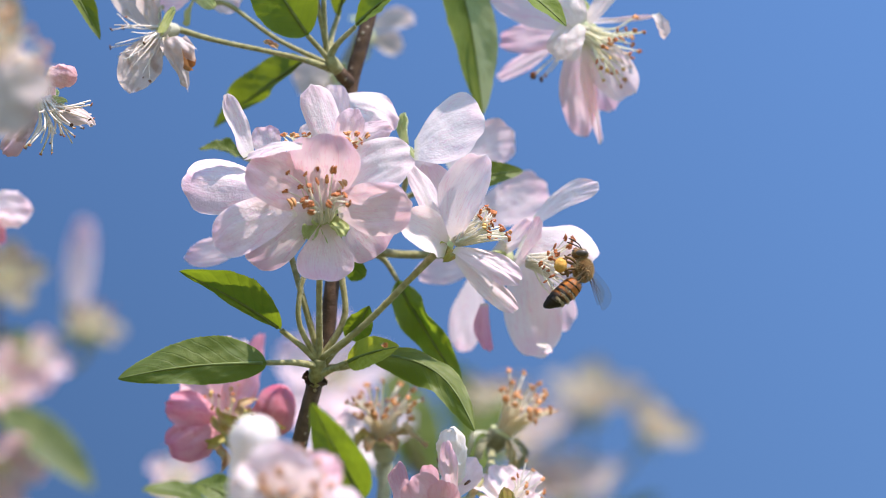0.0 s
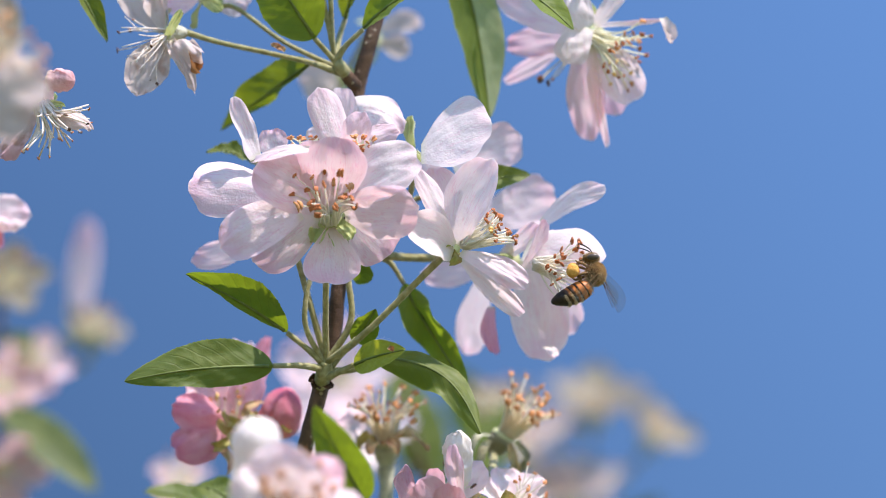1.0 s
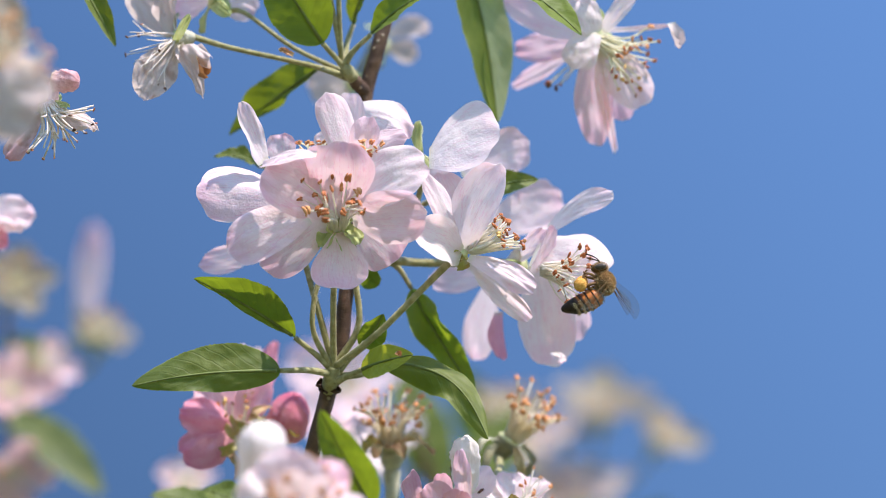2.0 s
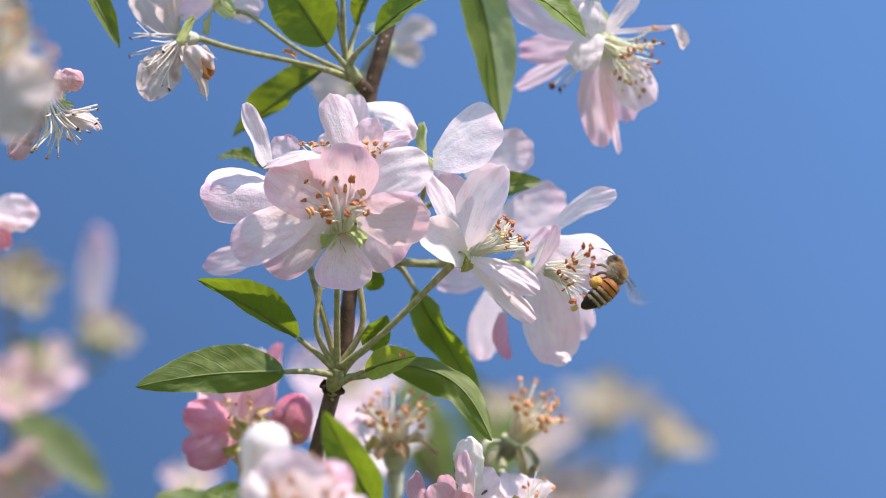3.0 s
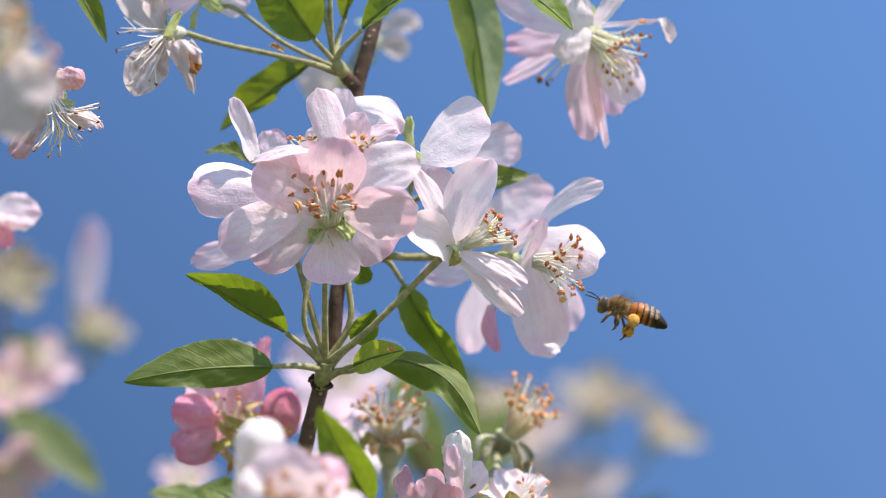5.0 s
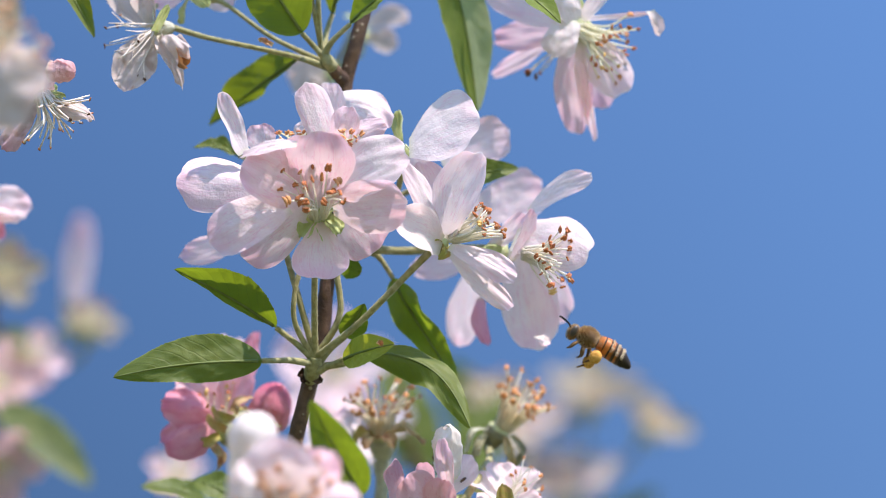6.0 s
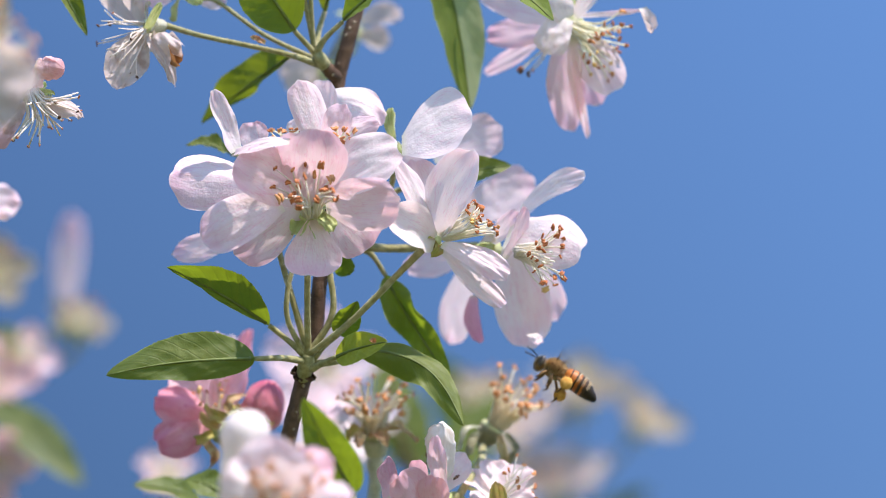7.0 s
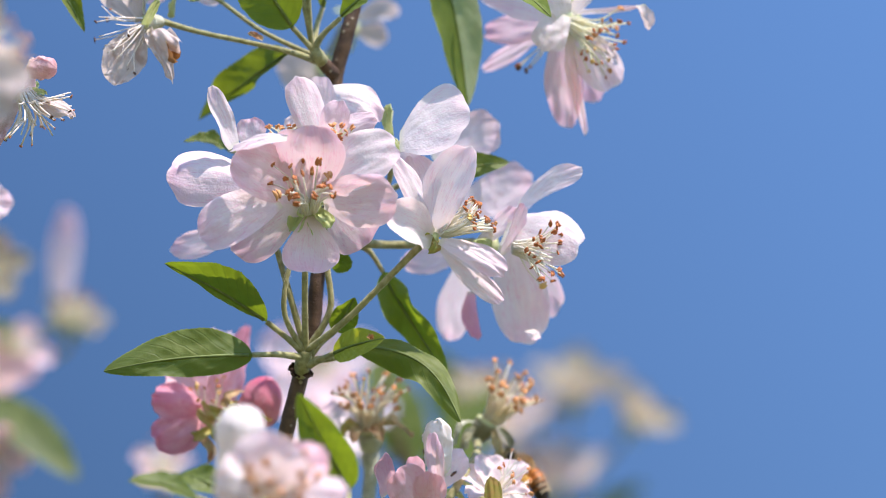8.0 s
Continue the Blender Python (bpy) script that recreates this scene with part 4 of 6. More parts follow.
broad_petal(f, at(3.7, -9.1, -7.9), at(15.2, -7.6, -13.5), 5.0, to(-0.05, -0.95, -0.31), M_PETAL, arch=0.5, cup=-6, lean=(-12, 10), claw=0.25, wide=0.66, blunt=2.2, crumple=0.5, wave=0.5, sweep=-0.5, seed=54)
broad_petal(f, at(3.5, -7.8, -8.0), at(14.4, -3.0, -16.6), 4.5, to(-0.20, -0.95, -0.23), M_PETAL_WHITE, arch=0.4, cup=14, lean=(24, -30), edge=(30, 0), claw=0.2, wide=0.66, blunt=2.4, crumple=0.7, wave=0.6, seed=55)
stamens(f, at(4.1, -9.0, -6.3), to(0.87, -0.44, 0.25), 26, 8.4, 23, M_FIL_WHITE, A_RED + A_ORANGE[:1], 9, 1.0, 0, 0.22, 0.3, 0.95)
stamens(f, at(4.5, -10.8, -7.2), to(0.82, -0.49, 0.17), 1, 5.6, 3, M_FIL, A_MIXED[1:2], 10, 0.2, size=1.2)

# the flower that the bee visits
f = blossom(at(12.3, 7.8, 2.8), "large white apple flower with shaded lower petals and brown anthers")
visited = f
c = at(13.6, 8.2, 2.2)
ax = to(0.92, -0.16, -0.29)
calyx(f, c, ax, M_SEPAL, 1.9, 3.6, 4, 4.5, 118, 6, [at(-13.1, 5.7, 2.3), at(-4.5, 7.8, 2.8), at(4.7, 8.6, 3.4)], 0.75, down=300)
broad_petal(f, at(15.5, 3.6, 1.9), at(28.2, -0.7, -4.2), 11.6, to(0.09, -0.97, -0.23), M_PETAL_WHITE, arch=1.6, cup=-16, edge=(-55, -10), claw=0.45, wide=0.6, blunt=2.6, crumple=0.4, tip_curl=-1.4, sweep=-0.8, seed=61)
broad_petal(f, at(16.8, 10.7, 5.6), at(28.3, 11.2, 4.9), 8.0, to(0.09, -0.47, -0.88), M_PETAL, cup=16, claw=0.4, crumple=0.3, seed=69)
broad_petal(f, at(18.4, 2.8, 6.5), at(29.5, -4.2, 9.5), 4.4, to(0.09, -0.99, -0.15), M_PETAL_WHITE, arch=0.6, cup=-8, claw=0.4, wide=0.66, blunt=2.4, crumple=0.35, sweep=-0.9, wave=0.3, seed=62)
broad_petal(f, at(16.5, 8.6, 3.4), at(19.5, 23.3, -8.9), 10.6, to(0.00, -0.86, -0.51), M_PETAL_WHITE, arch=-0.4, cup=12, claw=0.35, wide=0.6, blunt=2.3, crumple=0.5, tip_curl=1.0, seed=63)
broad_petal(f, at(17.7, 12.6, 4.7), at(24.1, 24.2, -3.2), 8.6, to(0.00, -0.85, -0.52), M_PETAL_WHITE, cup=10, claw=0.35, wide=0.68, blunt=2.6, crumple=0.4, seed=64)
broad_petal(f, at(14.9, 4.2, -2.6), at(18.8, -2.6, 3.8), 4.4, to(0.73, -0.50, -0.47), M_PETAL, arch=0.5, cup=24, claw=0.35, wide=0.55, blunt=2.2, crumple=0.4, seed=65)
broad_petal(f, at(11.0, 7.8, 2.8), at(17.4, 1.0, 5.5), 3.4, to(0.18, -0.96, -0.22), M_PETAL_WHITE, arch=0.4, cup=12, claw=0.4, wide=0.5, crumple=0.3, sweep=0.6, seed=70)
broad_petal(f, at(8.0, 21.5, 7.6), at(5.3, 34.7, -0.7), 6.6, to(0.00, -0.86, -0.51), M_PETAL_WHITE, cup=12, claw=0.35, crumple=0.3, seed=66)
broad_petal(f, at(9.5, 17.9, -1.1), at(10.6, 23.7, -7.7), 3.4, to(-0.37, -0.76, -0.53), M_PETAL_PINK, sweep=0.8, arch=0.4, cup=40, claw=0.5, wide=0.55, crumple=0.3, seed=67)
broad_petal(f, at(19.6, 18.7, -9.3), at(20.9, 18.2, -12.0), 2.6, to(0.10, -0.85, 0.51), M_PETAL_WHITE, cup=20, claw=0.8, crumple=0.2, seed=71)
broad_petal(f, at(7.9, 19.1, 7.6), at(-3.1, 21.2, 8.1), 5.4, to(0.00, -0.86, -0.51), M_PETAL, cup=10, claw=0.35, crumple=0.3, seed=68)
stamens(f, at(17.0, 1.1, -3.3), to(0.86, -0.29, -0.41), 36, 8.2, 34, M_FIL_WHITE, A_RED, 12, 1.3, 0, 0.16, 0.45, 1.05)
stamens(f, at(16.9, 0.4, -4.0), to(0.85, -0.24, -0.48), 6, 7.2, 12, M_FIL_WHITE, A_RED, 13, 0.6, 0, 0.26, 0.1, 0.9, 1.0)
stamens(f, at(17.7, 3.9, -2.1), to(0.58, 0.39, -0.71), 1, 8.6, 3, M_FIL, A_MIXED[1:2], 16, 0.3, size=1.1)

# half open pink flower with buds
f = blossom(at(-38.0, 35.8, -16.2), "half open deep-pink apple flower beside a closed bud", "apple_flower")
c = at(-38.5, 35.5, -15.8)
ax = to(-0.10, -0.84, 0.51)
calyx(f, c, ax, M_SEPAL, 2.0, 4.0, 5, 5.5, 95, 7, [at(-25.5, 43.9, -27.8), at(-31.8, 41.8, -23.0), at(-36.0, 39.1, -19.2)], 0.8)
petal(f, at(-38.7, 33.5, -16.4), at(-48.0, 26.8, -17.4), 8.0, to(-0.20, -0.94, -0.23), M_PETAL_PINK, 1.2, -2.4, -1.0, 0.3, 0, 0.3, 0, 71)
petal(f, at(-39.0, 33.0, -17.5), at(-47.4, 31.3, -23.8), 8.4, to(-0.10, -0.91, -0.39), M_PETAL_PINK, 1.4, -2.4, -1.2, 0.3, 0, 0.3, 0, 72)
petal(f, at(-38.8, 34.2, -15.7), at(-45.5, 31.9, -7.2), 8.0, to(0.20, -0.84, -0.46), M_PETAL_ROSE, 0.6, 1.4, 0.6, 0.3, 0, 0.3, 0, 73)
petal(f, at(-37.8, 35.0, -15.1), at(-33.0, 30.0, -7.9), 6.8, to(-0.30, -0.84, -0.46), M_PETAL_ROSE, 0.6, 1.6, 0.5, 0.3, 0, 0.3, 0, 74)
petal(f, at(-37.7, 36.7, -14.1), at(-32.4, 31.1, 1.0), 4.6, to(0.50, -0.75, -0.41), M_PETAL_PINK, 0.6, 1.4, 0.4, 0.4, 0, 0.3, 0, 75)
petal(f, at(-38.6, 38.0, -12.5), at(-36.7, 34.9, 2.4), 9.0, to(0.00, -0.88, -0.49), M_PETAL_WHITE, 0.6, 1.4, 0.4, 0.4, 0, 0.3, 0, 76)
stamens(f, c, ax, 12, 7.0, 30, M_FIL, A_MIXED, 14, 1.2)
for k, (p, q, w) in enumerate(((at(-35.5, 30.3, -18.9), at(-39.5, 28.4, -17.9), 2.0), (at(-35.5, 29.5, -17.7), at(-33.5, 26.9, -15.7), 1.8), (at(-38.0, 31.9, -21.1), at(-42.4, 31.8, -22.8), 2.0), (at(-39.4, 32.7, -22.3), at(-37.7, 34.3, -26.3), 1.9), (at(-36.7, 31.3, -20.3), at(-40.5, 29.2, -19.1), 1.8))):
    petal(f, p, q, w, to(0.10, -0.89, -0.38), (M_SEPAL_BUD, M_SEPAL_RED, M_SEPAL_BUD, M_SEPAL_RED, M_SEPAL_BUD)[k], 1.2, 0.9, -2.2, 0.85, 30, 0.5, 0, 780 + k, "curled green sepal flushed with red", "sepal")
f = blossom(at(-30.5, 37.9, -19.2), "plump closed rose-pink apple flower bud", "flower_bud")
bud(f, at(-30.6, 35.6, -17.7), at(-27.4, 29.0, -11.8), 7.6, M_PETAL_PINK, 4)
calyx(f, at(-31.5, 35.2, -17.2), to(0.40, -0.60, 0.68), M_SEPAL_BUD, 2.2, 3.6, 4, 5.0, 55, 8, [at(-25.5, 44.2, -28.2), at(-29.1, 40.9, -23.5), at(-31.2, 38.5, -20.1)], 0.8)

# ---- upper flowers ----
f = blossom(at(-46.6, -18.3, 33.1), "withering white apple flower with narrow petals")
c = at(-48.2, -18.4, 33.3)
ax = to(-0.95, -0.14, -0.24)
calyx(f, c, ax, M_DOWN, 1.7, 3.4, 3, 3.6, 100, 9, [at(-18.2, -14.1, 28.8), at(-28.7, -16.3, 30.2), at(-38.7, -17.5, 32.0)], 0.46, down=500)
petal(f, at(-48.9, -18.7, 32.0), at(-54.0, -15.4, 22.0), 7.6, to(-0.10, -0.76, -0.66), M_PETAL_OLD_SHADED, 0.4, 1.4, 0.4, 0.3, 0, 0.7, 0, 81)
petal(f, at(-47.4, -19.5, 31.3), at(-42.9, -18.2, 20.8), 2.8, to(-0.50, -0.83, -0.21), M_PETAL_OLD_SHADED, 1.6, 1.2, -1.2, 0.6, 50, 0.9, 0, 82)
petal(f, at(-47.0, -18.9, 30.5), at(-41.9, -23.2, 24.4), 3.6, to(0.30, -0.94, -0.05), M_PETAL_OLD_SHADED, 1.6, -1.2, -1.5, 0.6, -30, 0.9, 0, 83)
petal(f, at(-43.6, -22.9, 25.7), at(-43.5, -19.8, 23.1), 2.2, to(0.60, -0.69, -0.24), M_PETAL_DRY, 0.6, 1.0, 0.4, 0.8, 20, 0.6, 0, 86, "browned torn petal end")
petal(f, at(-48.9, -17.9, 34.3), at(-50.7, -22.5, 42.5), 4.6, to(-0.20, -0.84, -0.46), M_PETAL_OLD_SHADED, 0.5, 1.6, -0.4, 0.4, 20, 0.9, 0, 84)
petal(f, at(-49.5, -15.7, 36.4), at(-57.0, -19.1, 44.7), 6.4, to(0.00, -0.70, -0.74), M_PETAL_OLD_SHADED, 0.5, 1.4, 0.4, 0.3, 0, 0.7, 0, 85)
petal(f, at(-48.0, -21.3, 30.4), at(-45.3, -26.3, 32.4), 1.6, to(0.20, -0.85, -0.35), M_SEPAL, 0.3, 0.4, 0.3, 0.8, 0, 0.2, 0, 87, "pointed green sepal", "sepal")
stamens(f, c, to(-0.85, -0.13, -0.34), 14, 8.6, 40, M_FIL_PINK, A_DARK, 17, 1.1, 0.4, 0.13, size=0.7, bare=0.55)
stamens(f, at(-48.6, -19.5, 31.3), to(-0.60, 0.18, -0.79), 13, 8.2, 26, M_FIL_PINK, A_DARK, 18, 1.1, 0.2, 0.12, size=0.6, bare=0.6)

f = blossom(at(-44.6, -17.3, 45.7), "pale pink apple flower hanging among the leaves")
calyx(f, at(-42.1, -17.8, 42.8), to(-0.80, -0.45, 0.29), M_SEPAL, 1.8, 3.4, 4, 5.0, 120, 10, [at(-18.2, -13.4, 29.6), at(-27.9, -14.5, 34.7), at(-36.1, -17.1, 40.2)], 0.42)
ring_petals(f, at(-42.7, -18.8, 45.2), to(-0.60, -0.48, 0.52), 8.5, 66, M_PETAL, seed=91)
broad_petal(f, at(-43.5, -15.2, 46.1), at(-50.1, -12.0, 45.1), 5.4, to(0.00, -0.85, -0.53), M_PETAL, cup=14, claw=0.4, crumple=0.4, seed=92)
broad_petal(f, at(-42.3, -15.4, 46.5), at(-34.8, -12.1, 45.2), 6.4, to(0.00, -0.85, -0.53), M_PETAL, cup=14, claw=0.4, crumple=0.4, seed=93)

# drooping flower
f = blossom(at(28.7, -12.8, 42.7), "drooping white apple flower with a long brush of stamens")
c = at(27.6, -11.1, 38.6)
ax = to(0.72, -0.11, -0.63)
calyx(f, at(27.2, -10.8, 39.9), ax, M_SEPAL, 2.1, 3.8, 3, 4.5, 115, 11, [at(28.9, -28.7, 48.0), at(27.8, -14.7, 50.6), at(26.1, -12.5, 45.7)], 0.75)
broad_petal(f, at(27.4, -11.3, 40.6), at(11.2, -13.4, 50.5), 11.0, to(0.10, -0.75, -0.65), M_PETAL, cup=8, claw=0.35, wide=0.62, blunt=2.6, crumple=0.4, seed=101)
broad_petal(f, at(25.5, -5.7, 43.0), at(12.7, -0.2, 45.7), 5.6, to(0.00, -0.76, -0.65), M_PETAL_FLUSH, cup=14, claw=0.4, crumple=0.3, seed=102)
broad_petal(f, at(23.5, -3.3, 43.1), at(12.4, 5.3, 41.2), 3.2, to(0.00, -0.76, -0.65), M_PETAL, cup=14, claw=0.4, crumple=0.3, seed=111)
broad_petal(f, at(26.4, -10.0, 38.7), at(27.7, 3.6, 26.3), 7.4, to(-0.10, -0.75, -0.65), M_PETAL_FLUSH, arch=0.5, cup=22, lean=(10, 0), claw=0.35, wide=0.5, blunt=2.0, crumple=0.9, wave=0.8, tip_curl=0.4, seed=103)
broad_petal(f, at(27.7, -10.8, 36.4), at(31.2, 4.2, 25.3), 3.2, to(-0.37, -0.81, -0.45), M_PETAL_WHITE, arch=0.6, cup=30, lean=(30, 0), claw=0.5, wide=0.4, blunt=1.6, crumple=0.7, wave=0.6, seed=104)
broad_petal(f, at(27.8, -10.2, 39.0), at(36.5, -3.9, 29.9), 8.4, to(-0.10, -0.75, -0.65), M_PETAL_WHITE, arch=0.9, cup=14, edge=(20, 25), claw=0.3, wide=0.62, blunt=2.6, crumple=0.4, tip_curl=1.4, seed=105)
broad_petal(f, at(28.1, -6.8, 41.1), at(33.0, 2.5, 31.2), 7.0, to(-0.10, -0.75, -0.65), M_PETAL, cup=12, claw=0.3, crumple=0.3, seed=106)
broad_petal(f, at(26.1, -16.2, 37.0), at(22.7, -13.9, 30.3), 6.4, to(0.00, -0.99, -0.15), M_PETAL_WHITE, arch=0.6, cup=-10, claw=0.6, wide=0.66, crumple=0.5, seed=107)
broad_petal(f, at(26.7, -15.9, 36.7), at(24.2, -20.2, 41.0), 5.4, to(0.18, -0.97, -0.14), M_PETAL_WHITE, arch=0.5, cup=-14, claw=0.6, wide=0.55, crumple=0.4, seed=112)
broad_petal(f, at(28.2, -14.6, 38.3), at(33.8, -20.5, 43.2), 3.4, to(0.19, -0.93, -0.31), M_PETAL_WHITE, arch=0.4, cup=20, claw=0.5, crumple=0.4, seed=108)
stamens(f, c, to(0.86, -0.04, -0.64), 34, 10.2, 34, M_FIL, A_MIXED + A_RED[:2], 19, 1.5, 0, 0.2, 0.35, 0.95)
# its thin upper petal with a curled end
petal(f, at(28.3, -13.1, 39.6), at(40.5, -15.3, 39.3), 1.0, to(0.00, -0.99, -0.33), M_PETAL_WHITE, -0.3, 0.3, 0, 0.9, 0, 0.1, 0, 109)
petal(f, at(40.3, -15.4, 39.5), at(41.6, -13.5, 35.0), 2.6, to(0.40, -0.85, -0.35), M_PETAL_OLD_SHADED, 0.6, 0.9, 0.3, 0.7, 20, 0.4, 0, 110)
stamens(f, at(23.5, -5.0, 38.5), to(-0.60, 0.24, -0.69), 4, 6.0, 14, M_FIL_OLD, A_DARK, 23, 0.6)

# ---- spent flowers below ----
SPENT_THINGS = []
f = blossom(at(-9.7, 42.2, -16.7), "spent apple flower without petals, orange anthers on pale filaments", "spent_flower")
SPENT_THINGS.append(f)
calyx(f, at(-10.1, 41.7, -16.0), to(0.00, -0.75, 0.63), M_DOWN, 2.5, 4.4, 0, 6.2, 88, 12, [at(-19.4, 54.3, -34.0), at(-12.0, 50.7, -28.8), at(-10.1, 47.1, -23.6)], 1.35, M_DOWN, "pale woolly flower stalk")
petal(f, at(-9.9, 39.6, -16.5), at(-1.9, 39.1, -17.5), 2.8, to(0.10, -0.95, 0.31), M_SEPAL_RED, 1.6, 0.8, -1.4, 0.7, 40, 0.7, 0, 155, "red-flushed spreading sepal", "sepal")
petal(f, at(-11.1, 39.7, -16.6), at(-15.7, 39.1, -17.5), 2.6, to(-0.10, -0.95, 0.31), M_SEPAL_BUD, 0.8, 0.6, -0.8, 0.75, -20, 0.5, 0, 156, "green spreading sepal", "sepal")
petal(f, at(-10.7, 38.9, -17.2), at(-7.7, 37.1, -19.9), 2.8, to(0.10, -0.98, 0.17), M_SEPAL_RED, 1.0, 0.8, -0.8, 0.75, 10, 0.5, 0, 157, "red-flushed spreading sepal", "sepal")
petal(f, at(-11.3, 38.9, -17.2), at(-13.3, 37.0, -19.8), 2.6, to(-0.10, -0.98, 0.17), M_SEPAL_RED, 0.8, 0.8, -0.8, 0.75, -10, 0.5, 0, 158, "red-flushed spreading sepal", "sepal")
stamens(f, at(-10.1, 40.6, -16.2), to(0.00, -0.76, 0.65), 46, 9.2, 38, M_FIL_OLD, A_ORANGE, 27, 1.9, 0, 0.28, 0.45, 1.15)
petal(f, at(-11.9, 43.3, -14.8), at(-19.3, 40.8, -11.2), 9.0, to(0.10, -0.98, -0.08), M_PETAL_WHITE, 0.6, 1.2, 0.4, 0.3, 0, 0.5, 0, 121)
f = blossom(at(10.2, 43.9, -15.7), "spent apple flower with drooping sepals and orange anthers", "spent_flower")
SPENT_THINGS.append(f)
calyx(f, at(11.8, 41.6, -14.1), to(0.50, -0.64, 0.57), M_SEPAL_WOOL, 2.4, 4.2, 0, 6.5, 130, 13, [at(-1.4, 36.2, -44.7), at(5.2, 29.6, -35.3), at(9.5, 34.6, -25.0)], 0.72)
petal(f, at(9.5, 39.9, -15.1), at(5.1, 38.3, -19.8), 1.3, to(-0.20, -0.93, 0.31), M_DOWN, 1.8, -0.2, -1.6, 0.9, 0, 0.3, 0, 151, "pale green drooping sepal", "sepal")
petal(f, at(12.9, 40.6, -16.2), at(13.2, 43.0, -23.0), 2.2, to(0.30, -0.91, -0.27), M_SEPAL_DRY, 1.0, 0.4, -1.0, 0.55, 30, 0.7, 0, 152, "brown drooping sepal", "sepal")
petal(f, at(9.5, 39.5, -16.3), at(6.5, 39.6, -21.6), 2.0, to(-0.30, -0.91, -0.27), M_SEPAL_WOOL, 1.0, 0.4, -1.0, 0.5, -30, 0.7, 0, 153, "woolly drooping sepal", "sepal")
petal(f, at(14.4, 42.2, -15.0), at(16.1, 45.3, -19.3), 2.0, to(0.39, -0.88, -0.26), M_SEPAL_WOOL, 1.0, 0.4, -1.0, 0.5, 30, 0.7, 0, 154, "woolly drooping sepal", "sepal")
stamens(f, at(12.7, 41.4, -13.8), to(0.52, -0.63, 0.56), 40, 9.6, 34, M_FIL_OLD, A_ORANGE, 29, 1.8, 0, 0.26, 0.4, 1.2)

f = blossom(at(1.6, 31.6, -38.1), "pink and white apple flower with crumpled upright petals")
c = at(1.6, 30.1, -36.1)
calyx(f, c, to(0.00, -0.79, 0.61), M_SEPAL, 2.0, 4, 5, 5, 100, 14, [at(-8.6, 45.7, -47.8), at(-1.4, 39.8, -42.8), at(1.4, 35.1, -39.6)], 0.8)
rolled(f, at(3.6, 21.2, -35.5), at(2.8, 12.2, -31.3), 5.0, M_PETAL_BLEACHED, 134, crumple=0.34, neck=0.8)
broad_petal(f, at(-5.2, 24.5, -38.5), at(-7.3, 15.0, -35.4), 5.4, to(0.32, -0.90, -0.30), M_PETAL_ROSE, arch=-0.4, cup=55, edge=(20, 60), tip_curl=1.6, claw=0.7, wide=0.6, crumple=0.5, seed=131)
broad_petal(f, at(-0.4, 25.5, -36.5), at(-1.2, 20.6, -32.9), 4.6, to(0.10, -0.91, -0.40), M_PETAL_ROSE, cup=45, edge=(40, 40), tip_curl=0.8, claw=0.8, wide=0.6, crumple=0.4, seed=133)
broad_petal(f, at(3.0, 21.0, -40.5), at(2.0, 10.2, -35.5), 4.4, to(-0.23, -0.92, -0.31), M_PETAL_FLUSH, arch=0.5, cup=-30, lean=(-25, 0), edge=(-20, -40), tip_curl=-1.0, claw=0.7, wide=0.6, crumple=0.5, seed=136)
broad_petal(f, at(0.4, 23.3, -42.0), at(-4.0, 15.3, -39.3), 8.0, to(0.00, -0.97, -0.23), M_PETAL_ROSE, arch=0.8, cup=-14, claw=0.6, wide=0.6, crumple=0.5, seed=132)
broad_petal(f, at(1.9, 23.9, -42.8), at(1.6, 16.3, -39.0), 6.0, to(0.00, -0.95, -0.31), M_PETAL_ROSE, arch=0.6, cup=-12, claw=0.6, wide=0.6, crumple=0.5, seed=137)
broad_petal(f, at(3.6, 27.2, -35.3), at(8.0, 22.1, -31.5), 5.4, to(-0.29, -0.84, -0.47), M_PETAL_WHITE, cup=14, claw=0.5, crumple=0.5, seed=135)
stamens(f, at(2.2, 28.7, -35.7), to(0.20, -0.79, 0.61), 8, 7.0, 30, M_FIL, A_DARK, 31, 1.2)
f = blossom(at(12.3, 33.3, -37.1), "withered white apple flower with crumpled petals")
SPENT_THINGS.append(f)
c = at(12.3, 31.9, -35.1)
calyx(f, c, to(0.20, -0.71, 0.66), M_SEPAL, 2.0, 4, 5, 5, 90, 15, [at(-2.5, 49.3, -45.9), at(7.8, 41.6, -41.9), at(11.6, 36.9, -38.7)], 0.8)
ring_petals(f, c, to(0.10, -0.93, 0.45), 7.4, 50, M_PETAL_WHITE, 6.4, 5, 141, 0.3, 1.6, -0.8)
stamens(f, c, to(0.75, -0.67, 0.26), 16, 7.8, 34, M_FIL_WHITE, A_ORANGE + A_DARK[2:], 33, 1.2, 0, 0.17, size=0.8)
petal(f, at(12.2, 28.4, -40.5), at(11.8, 21.2, -37.3), 3.2, to(0.10, -0.89, -0.38), M_SEPAL_BUD, 0.3, 0.6, 0.2, 0.8, 0, 0.2, 0, 144, "pointed green sepal", "sepal")

